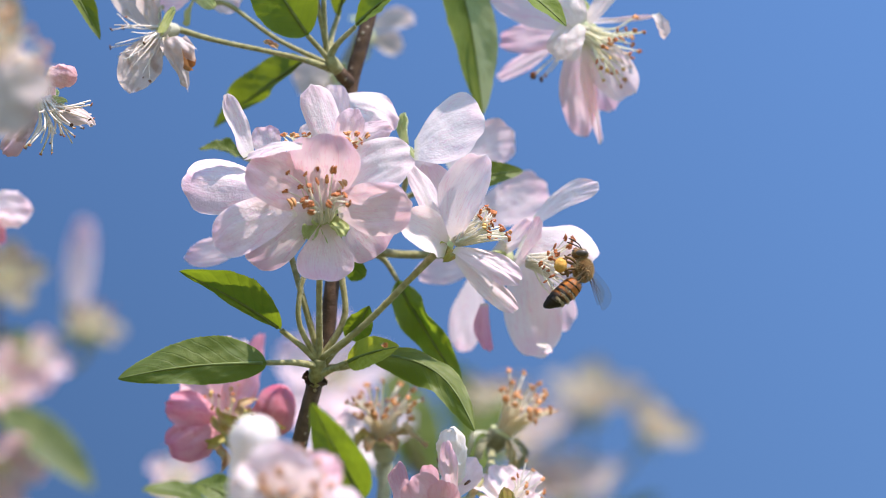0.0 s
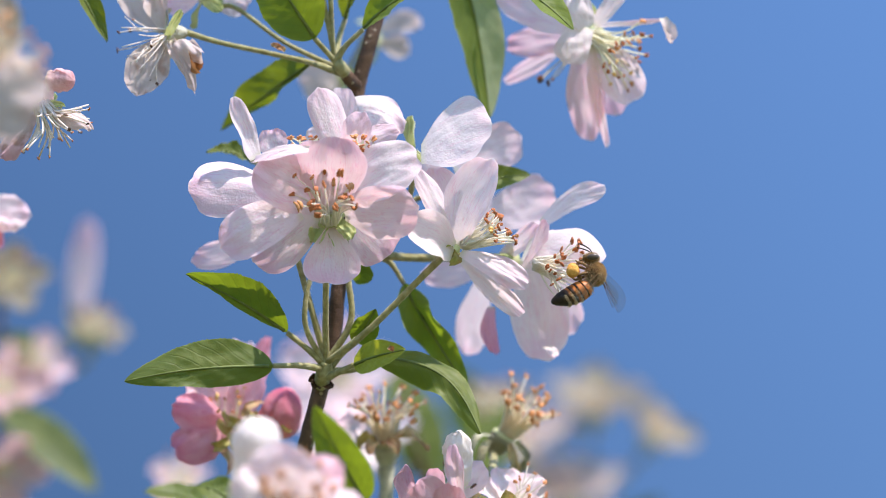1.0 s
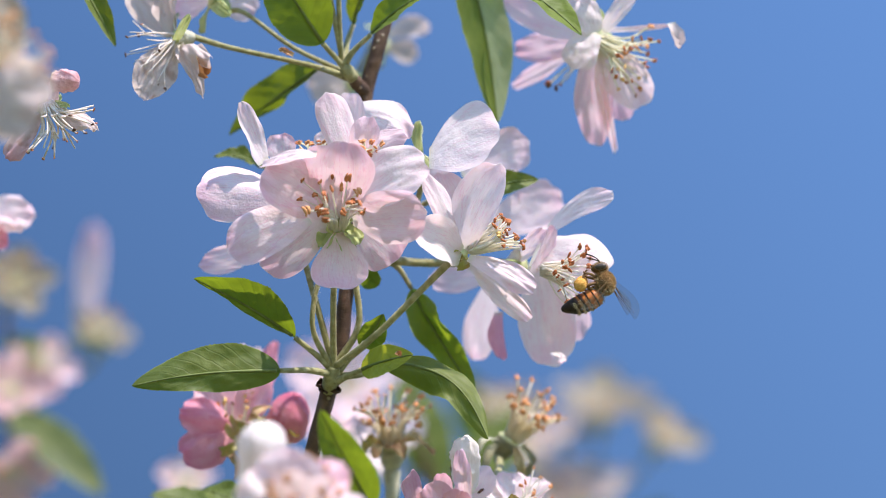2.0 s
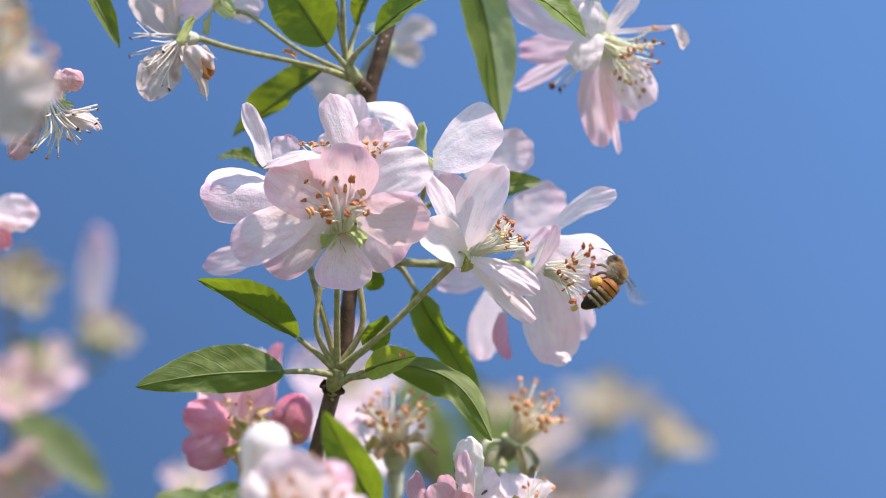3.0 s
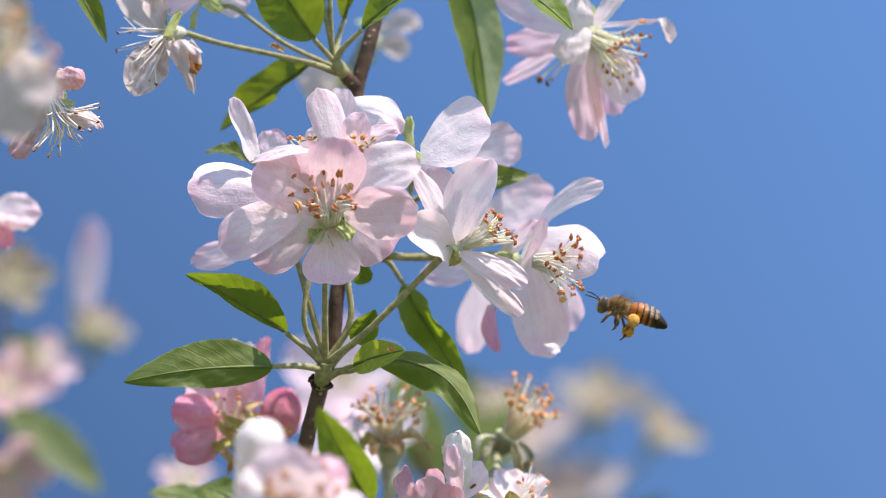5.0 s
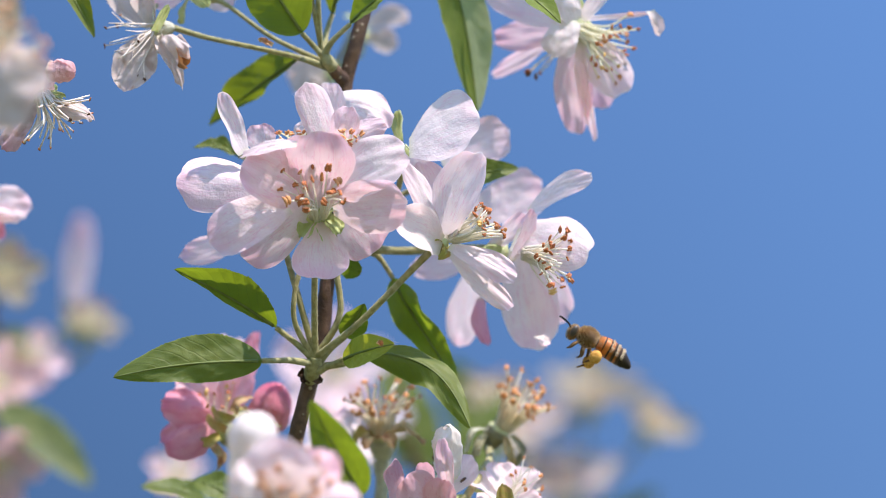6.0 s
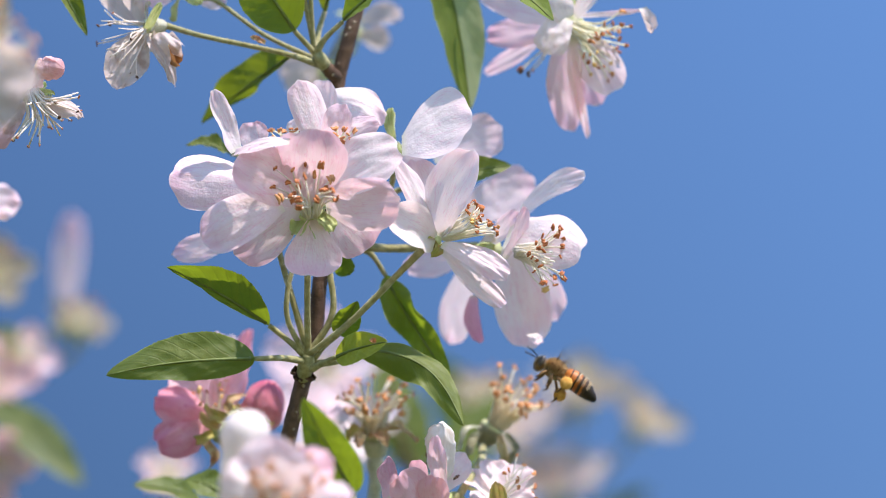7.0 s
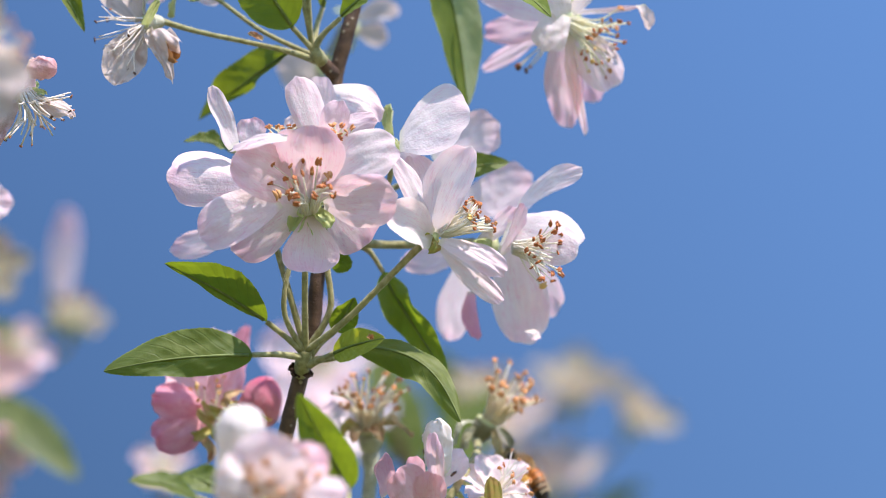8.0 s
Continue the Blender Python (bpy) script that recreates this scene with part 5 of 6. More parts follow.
# ---- twig to the side, with withered flowers ----
SIDE_THINGS, FRONT_THINGS, BACK_THINGS = [], [], []
twig = thing("apple_branch", at(-118.3, 8.0, -25.4), "thin apple twig with withered flowers", "branch")
SIDE_THINGS.append(twig)
stalk("stem", twig, [Vector((-0.24, 0.02, 1.60)), at(-108.4, 14.9, -21.2), at(-91.2, -6.1, -1.7), at(-85.8, -17.3, 10.8), at(-84.5, -29.6, 24.8), at(-85.5, -39.7, 39.2)], [2.2, 1.6, 1.3, 1.2, 1.0, 0.8], M_BARK, "", 12, 8)
f = blossom(at(-70.8, -19.1, 16.8), "withered pink apple flower with a curled petal and bare stamens")
SIDE_THINGS.append(f)
c = at(-70.1, -19.1, 16.8)
ax = to(0.65, 0.03, -0.74)
calyx(f, c, ax, M_SEPAL, 1.7, 3.2, 2, 4.4, 100, 21, [at(-84.9, -25.4, 20.6), at(-79.0, -24.1, 20.4), at(-74.4, -20.8, 19.3)], 0.7)
petal(f, at(-69.7, -19.9, 16.2), at(-67.8, -24.5, 19.3), 2.8, to(-0.40, -0.79, -0.43), M_PETAL_PINK_OLD, -0.6, -1.2, 0.6, 0.5, -20, 0.6, 0, 201)
rolled(f, at(-68.2, -24.1, 18.7), at(-63.5, -24.7, 17.9), 3.8, M_PETAL_PINK_OLD, 202, crumple=0.28, neck=0.9)
petal(f, at(-69.1, -19.3, 15.4), at(-60.5, -18.9, 13.0), 3.8, to(0.20, -0.94, -0.05), M_PETAL_OLD_SHADED, 0.8, -1.2, -0.4, 0.25, 20, 0.6, 0, 203)
petal(f, at(-70.4, -18.6, 16.0), at(-77.0, -15.6, 8.4), 4.6, to(0.10, -0.96, 0.24), M_PETAL_PINK_OLD, 0.6, -1.0, -0.4, 0.25, 0, 0.6, 0, 204)
petal(f, at(-68.9, -20.2, 16.7), at(-65.5, -21.6, 15.1), 1.6, to(0.10, -1.00, 0.03), M_SEPAL, 0.2, 0.3, 0, 0.7, 0, 0.1, 0, 205, "pointed green sepal", "sepal")
stamens(f, at(-69.6, -20.9, 15.9), to(0.55, 0.30, -0.78), 34, 8.4, 60, M_FIL_PINK, A_DARK, 41, 1.3, 0.3, 0.19, size=0.6, bare=0.6)
f = blossom(at(-74.2, -39.8, -21.7), "pale apple flower with one long white petal")
SIDE_THINGS.append(f)
c = at(-73.8, -40.0, -21.3)
calyx(f, c, to(0.90, -0.30, -0.09), M_SEPAL, 1.8, 3.2, 4, 4, 110, 22, [at(-89.8, -8.9, -1.3), at(-83.4, -26.8, -14.1), at(-78.0, -38.6, -21.6)], 0.7)
petal(f, at(-73.6, -39.9, -21.5), at(-65.7, -41.1, -21.5), 6.0, to(0.10, -0.88, -0.43), M_PETAL_WHITE, 0.6, 1.0, -0.4, 0.35, 0, 0.4, 0, 212)
ring_petals(f, c, to(0.10, 0.38, -0.89), 7.0, 75, M_PETAL_WHITE, 5.6, 3, 213, 2.4)
petal(f, at(-73.6, -38.8, -23.1), at(-69.9, -38.6, -26.9), 4.0, to(0.20, -0.89, -0.38), M_PETAL_PINK, 0.6, 1.0, 0, 0.3, 0, 0.4, 0, 215)

# ---- twigs between the camera and the branch ----
near = thing("apple_branch", at(-13.6, -25.5, -99.5), "apple twig with blossom close before the branch", "branch")
FRONT_THINGS.append(near)
stalk("stem", near, [Vector((-0.02, 0.0, 1.575)), at(-15.9, -7.4, -94.0), at(-16.5, -24.6, -83.4), at(-19.0, -30.4, -75.1)], [2.0, 1.5, 1.2, 1.0], M_BARK, "", 10, 7)
leaf(near, at(-12.3, -5.6, -54.8), at(-20.1, -21.5, -45.9), 7.4, to(0.22, -0.46, -0.86), M_LEAF_YOUNG, 0.8, 1.0, 0.3, 10, [at(-17.9, -25.8, -76.5), at(-12.7, -16.3, -67.4)], 0.4, 31, "", True, 0.75)
leaf(near, at(-36.2, -14.7, -61.0), at(-46.2, -20.7, -61.1), 5.0, to(0.10, -0.95, 0.31), M_LEAF, 0.8, 0.8, -0.4, 0, [at(-19.2, -26.8, -75.1), at(-28.4, -19.9, -67.4)], 0.3, 32)
leaf(near, at(-32.3, -7.9, -56.7), at(-39.7, -7.3, -52.4), 5.4, to(0.10, -0.97, 0.17), M_LEAF, 0.8, 0.8, -0.4, 0, [at(-19.2, -26.8, -75.1), at(-25.4, -12.9, -63.6)], 0.3, 33)
f = blossom(at(-24.1, -30.4, -75.1), "soft white and pink apple flower close by, half open")
FRONT_THINGS.append(f)
c = at(-24.1, -32.6, -72.0)
calyx(f, c, to(0.00, -0.84, 0.51), M_SEPAL, 2.0, 4, 4, 5, 110, 31, [at(-19.0, -29.2, -76.8), at(-21.6, -29.9, -75.8), at(-23.6, -30.9, -74.4)], 0.8)
rolled(f, at(-27.8, -26.9, -69.7), at(-27.8, -39.2, -59.0), 7.4, M_PETAL_BLEACHED, 301, crumple=0.1, neck=0.9)
petal(f, at(-24.0, -34.9, -72.2), at(-22.0, -44.3, -67.5), 12.0, to(0.00, -0.98, -0.08), M_PETAL_WHITE, 1.0, -2.0, -1.6, 0.5, 0, 0.5, 0, 302)
petal(f, at(-23.3, -33.1, -71.3), at(-15.3, -37.2, -65.5), 8.0, to(-0.10, -0.93, -0.29), M_PETAL_ROSE, 1.0, -1.6, -1.0, 0.4, 0, 0.4, 0, 303)
petal(f, at(-24.3, -34.6, -72.6), at(-29.5, -41.9, -70.9), 9.0, to(-0.10, -0.97, -0.19), M_PETAL_WHITE, 1.0, -1.6, -1.0, 0.4, 0, 0.4, 0, 304)
petal(f, at(-23.0, -34.4, -72.9), at(-12.1, -38.2, -72.7), 7.6, to(0.00, -1.00, 0.03), M_PETAL, 1.0, -1.6, -1.0, 0.4, 0, 0.4, 0, 305)
stamens(f, at(-21.6, -35.9, -70.8), to(0.09, -0.99, -0.15), 26, 5.5, 60, M_FIL_OLD, A_ORANGE, 51, 1.6, size=1.5)

near = thing("apple_branch", at(-86.5, -71.8, -56.1), "apple twig with faded blossom close to the viewer", "branch")
SIDE_THINGS.append(near)
stalk("stem", near, [Vector((-0.20, 0.0, 1.60)), at(-84.4, -67.7, -53.2), at(-73.7, -82.8, -40.4), at(-71.3, -92.0, -27.3), at(-71.3, -98.4, -18.1)], [2.0, 1.5, 1.2, 1.0, 0.8], M_BARK, "", 10, 7)
f = blossom(at(-67.3, -87.9, -33.2), "faded white apple flower with brown stamens close to the viewer")
SIDE_THINGS.append(f)
c = at(-65.7, -87.9, -33.2)
calyx(f, c, to(0.80, -0.52, -0.12), M_SEPAL_DRY, 2.0, 4, 4, 5, 110, 32, [at(-72.1, -85.6, -36.4), at(-69.7, -86.5, -35.1), at(-67.7, -87.4, -33.8)], 0.8)
petal(f, at(-65.7, -87.4, -33.8), at(-57.1, -88.4, -37.7), 12.5, to(0.00, -0.81, -0.59), M_PETAL_OLD_SHADED, 1.4, -1.6, -1.0, 0.5, 0, 0.5, 0, 311)
petal(f, at(-66.3, -86.0, -30.6), at(-63.6, -89.1, -17.5), 9.0, to(0.10, -0.85, -0.47), M_PETAL_CREAM, 0.8, 1.2, 0.3, 0.4, 0, 0.5, 0, 312)
stamens(f, at(-64.1, -88.8, -31.9), to(0.75, -0.51, 0.38), 18, 8.0, 44, M_FIL_OLD, A_ORANGE, 52, 1.4, size=1.2)

# ---- blossom behind, out of focus ----


def back_flower(x, label, centre, axis, radius, open_, mat, seed, stalk_from, count=5, anthers=None, name="apple_flower", width=None):
    fl = blossom(centre - axis * 0.012, label, name)
    BACK_THINGS.append(fl)
    mid = (stalk_from + centre) / 2 - axis * 0.006
    calyx(fl, centre, axis, M_SEPAL, 1.9, 3.6, 5, 4.5, 110, seed, [stalk_from, mid, centre - axis * 0.010], 0.75)
    if count:
        ring_petals(fl, centre, axis, radius * 1.1, open_, mat, width, count, seed)
    stamens(fl, centre, axis, 14, 8.0, 40, M_FIL, anthers or A_MIXED, seed + 3, 1.4, size=1.3)
    return fl


def back_branch(label, points):
    b = thing("apple_branch", points[0], label, "branch")
    BACK_THINGS.append(b)
    stalk("stem", b, points, [2.2, 1.6, 1.3, 1.1, 0.9][:max(2, min(5, len(points)))], M_BARK, "", 10, 7)
    return b


FAR = "apple twig with faded blossom farther back"
b = back_branch(FAR, [Vector((0.24, 0.44, 1.72)), at(51.5, 240.8, 39.7), at(58.2, 419.4, 159.5), at(52.8, 387.0, 163.8)])
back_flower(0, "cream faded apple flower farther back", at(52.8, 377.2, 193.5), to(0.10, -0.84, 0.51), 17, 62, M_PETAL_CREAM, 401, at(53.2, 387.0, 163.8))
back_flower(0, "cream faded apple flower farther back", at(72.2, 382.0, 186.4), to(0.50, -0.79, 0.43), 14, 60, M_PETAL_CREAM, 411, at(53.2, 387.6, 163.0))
back_flower(0, "spent apple flower with orange anthers farther back", at(44.9, 381.0, 163.7), to(-0.10, -0.84, 0.51), 17, 66, M_PETAL_OLD_SHADED, 421, at(52.6, 396.3, 155.8), 5, A_ORANGE, "spent_flower")
back_flower(0, "cream faded apple flower farther back", at(28.2, 358.8, 169.3), to(-0.20, -0.84, 0.51), 17, 60, M_PETAL_OLD_SHADED, 431, at(51.2, 401.2, 154.1))
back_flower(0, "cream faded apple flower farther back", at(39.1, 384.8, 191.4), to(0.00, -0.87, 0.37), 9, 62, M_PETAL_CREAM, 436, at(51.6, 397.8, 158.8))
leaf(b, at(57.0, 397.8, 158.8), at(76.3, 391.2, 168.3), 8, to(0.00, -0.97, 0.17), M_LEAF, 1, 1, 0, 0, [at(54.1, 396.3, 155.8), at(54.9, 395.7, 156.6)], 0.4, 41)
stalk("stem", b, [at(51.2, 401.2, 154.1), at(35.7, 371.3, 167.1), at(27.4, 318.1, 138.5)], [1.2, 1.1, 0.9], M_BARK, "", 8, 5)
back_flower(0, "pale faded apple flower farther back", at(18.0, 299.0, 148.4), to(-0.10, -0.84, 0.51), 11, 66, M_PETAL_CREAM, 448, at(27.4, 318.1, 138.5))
leaf(b, at(14.8, 318.4, 146.8), at(4.2, 304.2, 167.1), 16, to(-0.21, -0.98, -0.05), M_LEAF_YOUNG, 1, 1, 0, 0, [at(27.4, 318.1, 138.5), at(20.9, 318.8, 140.9)], 0.4, 47)
b = back_branch(FAR, [Vector((0.16, 0.06, 1.50)), at(17.5, 256.7, 30.9), at(5.3, 223.3, 47.3), at(-3.5, 203.8, 68.1), at(-9.3, 187.8, 85.6)])
leaf(b, at(-2.0, 203.8, 68.1), at(-12.4, 193.0, 97.5), 15, to(0.30, -0.91, -0.27), M_LEAF, 1, 1, 0, 0, [at(-1.3, 208.9, 64.3), at(-1.7, 205.5, 65.7)], 0.4, 42)
leaf(b, at(2.3, 209.0, 67.7), at(22.0, 203.0, 92.0), 14, to(-0.30, -0.91, -0.27), M_LEAF, 1, 1, 0, 0, [at(-1.3, 208.9, 64.3), at(0.1, 208.0, 65.5)], 0.4, 43)
back_flower(0, "pale lilac-white apple flower farther back", at(-25.4, 188.7, 89.6), to(-0.20, -0.98, -0.08), 15, 75, M_PETAL, 441, at(-7.1, 195.4, 78.4))
back_flower(0, "pale lilac-white apple flower farther back", at(-20.5, 185.8, 69.3), to(-0.10, -0.97, 0.17), 13, 75, M_PETAL_WHITE, 455, at(-5.7, 201.3, 71.7))
b = back_branch(FAR, [Vector((-0.02, 0.03, 1.575)), at(-66.6, 231.7, 35.3), at(-66.2, 215.5, 51.4), at(-66.9, 207.1, 63.3)])
back_flower(0, "pale lilac-white apple flower farther back", at(-66.9, 203.6, 68.4), to(0.00, -1.00, 0.03), 7, 70, M_PETAL, 461, at(-66.8, 207.5, 62.7))

b = back_branch(FAR, [Vector((-0.30, 0.06, 1.62)), at(-127.2, 252.4, 37.1), at(-122.6, 246.7, 74.9), at(-119.5, 227.2, 102.7), at(-121.1, 204.1, 135.6)])
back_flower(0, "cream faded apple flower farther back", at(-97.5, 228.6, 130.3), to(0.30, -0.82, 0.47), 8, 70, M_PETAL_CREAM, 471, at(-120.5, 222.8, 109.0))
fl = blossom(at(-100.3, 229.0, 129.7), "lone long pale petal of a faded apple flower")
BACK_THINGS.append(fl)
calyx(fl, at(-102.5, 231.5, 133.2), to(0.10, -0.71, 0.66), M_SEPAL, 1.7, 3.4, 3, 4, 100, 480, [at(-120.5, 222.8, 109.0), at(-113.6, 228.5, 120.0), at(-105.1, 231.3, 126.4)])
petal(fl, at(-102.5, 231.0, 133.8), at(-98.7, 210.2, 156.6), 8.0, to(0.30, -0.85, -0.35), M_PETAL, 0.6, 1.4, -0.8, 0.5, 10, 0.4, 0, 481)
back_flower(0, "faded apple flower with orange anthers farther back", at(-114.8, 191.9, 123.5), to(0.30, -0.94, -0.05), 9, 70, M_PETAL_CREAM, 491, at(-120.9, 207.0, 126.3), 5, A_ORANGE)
back_flower(0, "pink apple flower farther back", at(-113.5, 193.0, 90.5), to(0.40, -0.88, -0.13), 10, 70, M_PETAL_PINK_OLD, 501, at(-119.3, 226.4, 98.6))
back_flower(0, "pale lilac-white apple flower farther back", at(-108.2, 204.8, 105.0), to(0.40, -0.88, -0.13), 8, 75, M_PETAL, 511, at(-119.3, 226.4, 98.6))
back_flower(0, "pink apple flower farther back", at(-110.4, 189.1, 64.7), to(0.40, -0.48, -0.70), 10, 75, M_PETAL_PINK_OLD, 521, at(-120.6, 238.7, 81.0))
leaf(b, at(-110.4, 187.4, 81.1), at(-85.1, 182.1, 53.8), 12, to(0.40, -0.87, -0.24), M_LEAF_DARK, 1, 1, 0, 0, [at(-119.3, 222.8, 103.7), at(-113.8, 201.8, 90.1)], 0.4, 44)
leaf(b, at(-116.6, 200.5, 111.2), at(-106.2, 188.8, 96.5), 9, to(0.20, -0.97, -0.19), M_LEAF, 1, 1, 0, 0, [at(-119.3, 217.6, 111.2), at(-118.0, 208.2, 110.7)], 0.4, 45)
# flowers behind the top of the branch, their petals darkened in colour for shade
SWAYING_BACK = list(BACK_THINGS)
b = back_branch("apple twig with blossom behind the flowering branch", [at(-2.7, -11.4, 103.4), at(-4.9, 3.8, 90.5), at(-6.1, 10.9, 80.4), at(-10.5, 15.0, 69.2)])
f = blossom(at(-13.3, 36.4, 77.1), "pale pink apple flower behind the branch")
calyx(f, at(-12.9, 33.3, 74.5), to(0.96, -0.24, -0.16), M_SEPAL, 1.8, 3.4, 3, 4.5, 100, 531, [at(-10.0, 14.4, 70.1), at(-15.3, 36.0, 75.9), at(-14.2, 35.1, 75.4)], 0.7)
broad_petal(f, at(-12.0, 30.5, 74.9), at(-3.5, 29.5, 76.4), 4.6, to(0.00, -0.85, -0.53), M_PETAL_OLD_SHADED, arch=0.6, cup=14, claw=0.4, sweep=-0.8, seed=531)
broad_petal(f, at(-12.0, 33.4, 74.3), at(-6.0, 35.9, 74.3), 5.2, to(0.00, -0.85, -0.53), M_PETAL_OLD_SHADED, arch=0.4, cup=14, claw=0.4, seed=532)
f = blossom(at(-19.9, 42.1, 72.4), "white apple flower behind the branch")
calyx(f, at(-20.2, 39.1, 69.7), to(-0.94, 0.01, -0.34), M_SEPAL, 1.8, 3.4, 3, 4.5, 100, 541, [at(-10.5, 15.1, 69.0), at(-18.2, 41.0, 74.0), at(-19.1, 41.0, 72.2)], 0.7)
broad_petal(f, at(-20.6, 37.4, 68.6), at(-28.4, 38.3, 67.3), 8.6, to(0.00, -0.85, -0.53), M_PETAL_OLD_SHADED, arch=0.5, cup=12, claw=0.5, seed=541)
broad_petal(f, at(-20.7, 39.2, 69.5), at(-23.9, 41.9, 65.7), 7.0, to(0.00, -0.85, -0.53), M_PETAL_OLD_SHADED, cup=12, claw=0.5, seed=542)

# ---- honey bee ----
M_FUR = grain_material("bee_fur", (0.62, 0.45, 0.23), (0.76, 0.59, 0.36), 900, 0.9, 0.6, 0.0002, None, 0.45)
M_FUR_DARK = grain_material("bee_thorax", (0.12, 0.06, 0.022), (0.22, 0.12, 0.045), 900, 0.8, 0.6, 0.0002)
M_BLACK = grain_material("bee_black", (0.014, 0.010, 0.008), (0.04, 0.026, 0.018), 900, 0.5, 0.3, 0.0001, None, None, 0.22)
M_EYE = grain_material("bee_eye", (0.05, 0.038, 0.03), (0.09, 0.065, 0.05), 1500, 0.28, 0.2, 0.00005)
M_POLLEN = grain_material("pollen", (0.62, 0.29, 0.045), (0.76, 0.41, 0.10), 1800, 0.85, 1.0, 0.0003)
n = Nodes("bee_wing")
_g = n.add("BsdfDiffuse", Color=(0.62, 0.60, 0.58))
_t = n.add("BsdfTransparent", Color=(0.90, 0.88, 0.86))
_m = n.add("MixShader", Fac=0.11)
n.tree.links.new(_t.outputs[0], _m.inputs[1])
n.tree.links.new(_g.outputs[0], _m.inputs[2])
n.tree.links.new(_m.outputs[0], n.out.inputs["Surface"])
M_WING = n.mat


def own_mesh(name, verts, faces, material, parent, label="", smooth=True):
    """A part in its parent's own space; verts in mm."""
    me = bpy.data.meshes.new(name)
    me.from_pydata([tuple(Vector(v) / 1000) for v in verts], [], faces)
    me.polygons.foreach_set("use_smooth", [smooth] * len(me.polygons))
    me.materials.append(material)
    ob = new(name, me)
    ob.parent = parent
    return tagged(ob, label)


def lathe(profile, bow=0.0, squash=1.0, sides=18):
    """Rings along -x: (x, radius) in mm; bow sinks the far end."""
    verts = []
    x0, x1 = profile[0][0], profile[-1][0]
    for x, r in profile:
        s = (x - x0) / (x1 - x0)
        for j in range(sides):
            a = 2 * math.pi * j / sides
            verts.append((x, math.cos(a) * r, math.sin(a) * r * squash - bow * s * s))
    faces = grid_faces(len(profile), sides, wrap=True)
    faces.append(tuple(range(sides)))
    faces.append(tuple(reversed(range((len(profile) - 1) * sides, len(profile) * sides))))
    return verts, faces


def ball(c, r, seed=0, rough=0.0, div=2):
    bm = bmesh.new()
    bmesh.ops.create_icosphere(bm, subdivisions=div, radius=1)
    rng = random.Random(seed)
    vs = [(c[0] + v.co.x * r[0] * (1 + rng.uniform(-rough, rough)), c[1] + v.co.y * r[1] * (1 + rng.uniform(-rough, rough)), c[2] + v.co.z * r[2] * (1 + rng.uniform(-rough, rough))) for v in bm.verts]
    fs = [tuple(v.index for v in f.verts) for f in bm.faces]
    bm.free()
    return vs, fs


def fur(centre, radii, count, length, seed, where=lambda d: True, lean=0.35):
    """Fine hairs over an ovoid."""
    rng = random.Random(seed)
    verts, faces = [], []
    while len(faces) < count * 3:
        d = Vector([rng.gauss(0, 1) for _ in range(3)]).normalized()
        if not where(d):
            continue
        p = Vector((centre[0] + d.x * radii[0], centre[1] + d.y * radii[1], centre[2] + d.z * radii[2]))
        way = (d + Vector((-lean, 0, 0)) + Vector([rng.gauss(0, 0.25) for _ in range(3)])).normalized()
        s = way.orthogonal().normalized() * 0.024
        q = way.cross(s)
        k = len(verts)
        verts += [p + s, p - s * 0.5 + q, p - s * 0.5 - q, p + way * length * rng.uniform(0.6, 1.2)]
        faces += [(k, k + 1, k + 3), (k + 1, k + 2, k + 3), (k + 2, k, k + 3)]
    return verts, faces


def mm_tube(points, radii, sides=7, steps=5):
    vs, fs, _ = tube([Vector(p) / 1000 for p in points], radii, sides, steps)
    return [v * 1000 for v in vs], fs


HIND_LEGS, ANTENNAE = [], []
bee = thing("honey_bee", CENTRE, "amber and black honey bee carrying yellow pollen loads", "bee")
thorax = own_mesh("thorax", *ball((0, 0, 0), (2.0, 1.6, 1.65), 1, 0.02, 3), M_FUR_DARK, bee, "dark thorax")
tagged(own_mesh("fur", *fur((0, 0, 0), (1.95, 1.55, 1.6), 5200, 0.5, 2), M_FUR, thorax, "tawny fur", False), kind="stuff")
head = own_mesh("head", *ball((2.75, 0, -0.55), (0.95, 1.45, 1.5), 3, 0.02, 3), M_FUR_DARK, bee, "dark head")
for s in (-1, 1):
    own_mesh("eye", *ball((2.75, s * 1.2, -0.35), (0.6, 0.45, 1.1), 4, 0.0, 2), M_EYE, head, "glossy black compound eye")
    ANTENNAE.append((s, own_mesh("antenna", *mm_tube([(3.4, s * 0.35, -0.3), (3.9, s * 0.7, 0.35), (5.0, s * 1.25, 0.75), (6.1, s * 1.5, 0.9)], [0.12, 0.1, 0.12, 0.11]), M_BLACK, head)))
    own_mesh("mandible", *mm_tube([(3.2, s * 0.4, -1.4), (3.3, s * 0.25, -1.9)], [0.25, 0.12]), M_BLACK, head)
tagged(own_mesh("fur", *fur((2.75, 0, -0.55), (0.85, 1.1, 1.25), 1100, 0.5, 5, lambda d: d.z > -0.2 or abs(d.y) < 0.5, -0.2), M_FUR_PALE, head, "pale face fur", False), kind="stuff")
ABDOMEN = ((-1.5, 0.45), (-1.9, 1.1), (-2.6, 1.6), (-3.6, 1.84), (-5.0, 1.8), (-6.4, 1.6), (-7.7, 1.25), (-8.6, 0.8), (-9.05, 0.3))
abdomen = own_mesh("abdomen", *lathe(ABDOMEN, 1.3, 0.92), M_BLACK, bee, "amber and black banded abdomen")


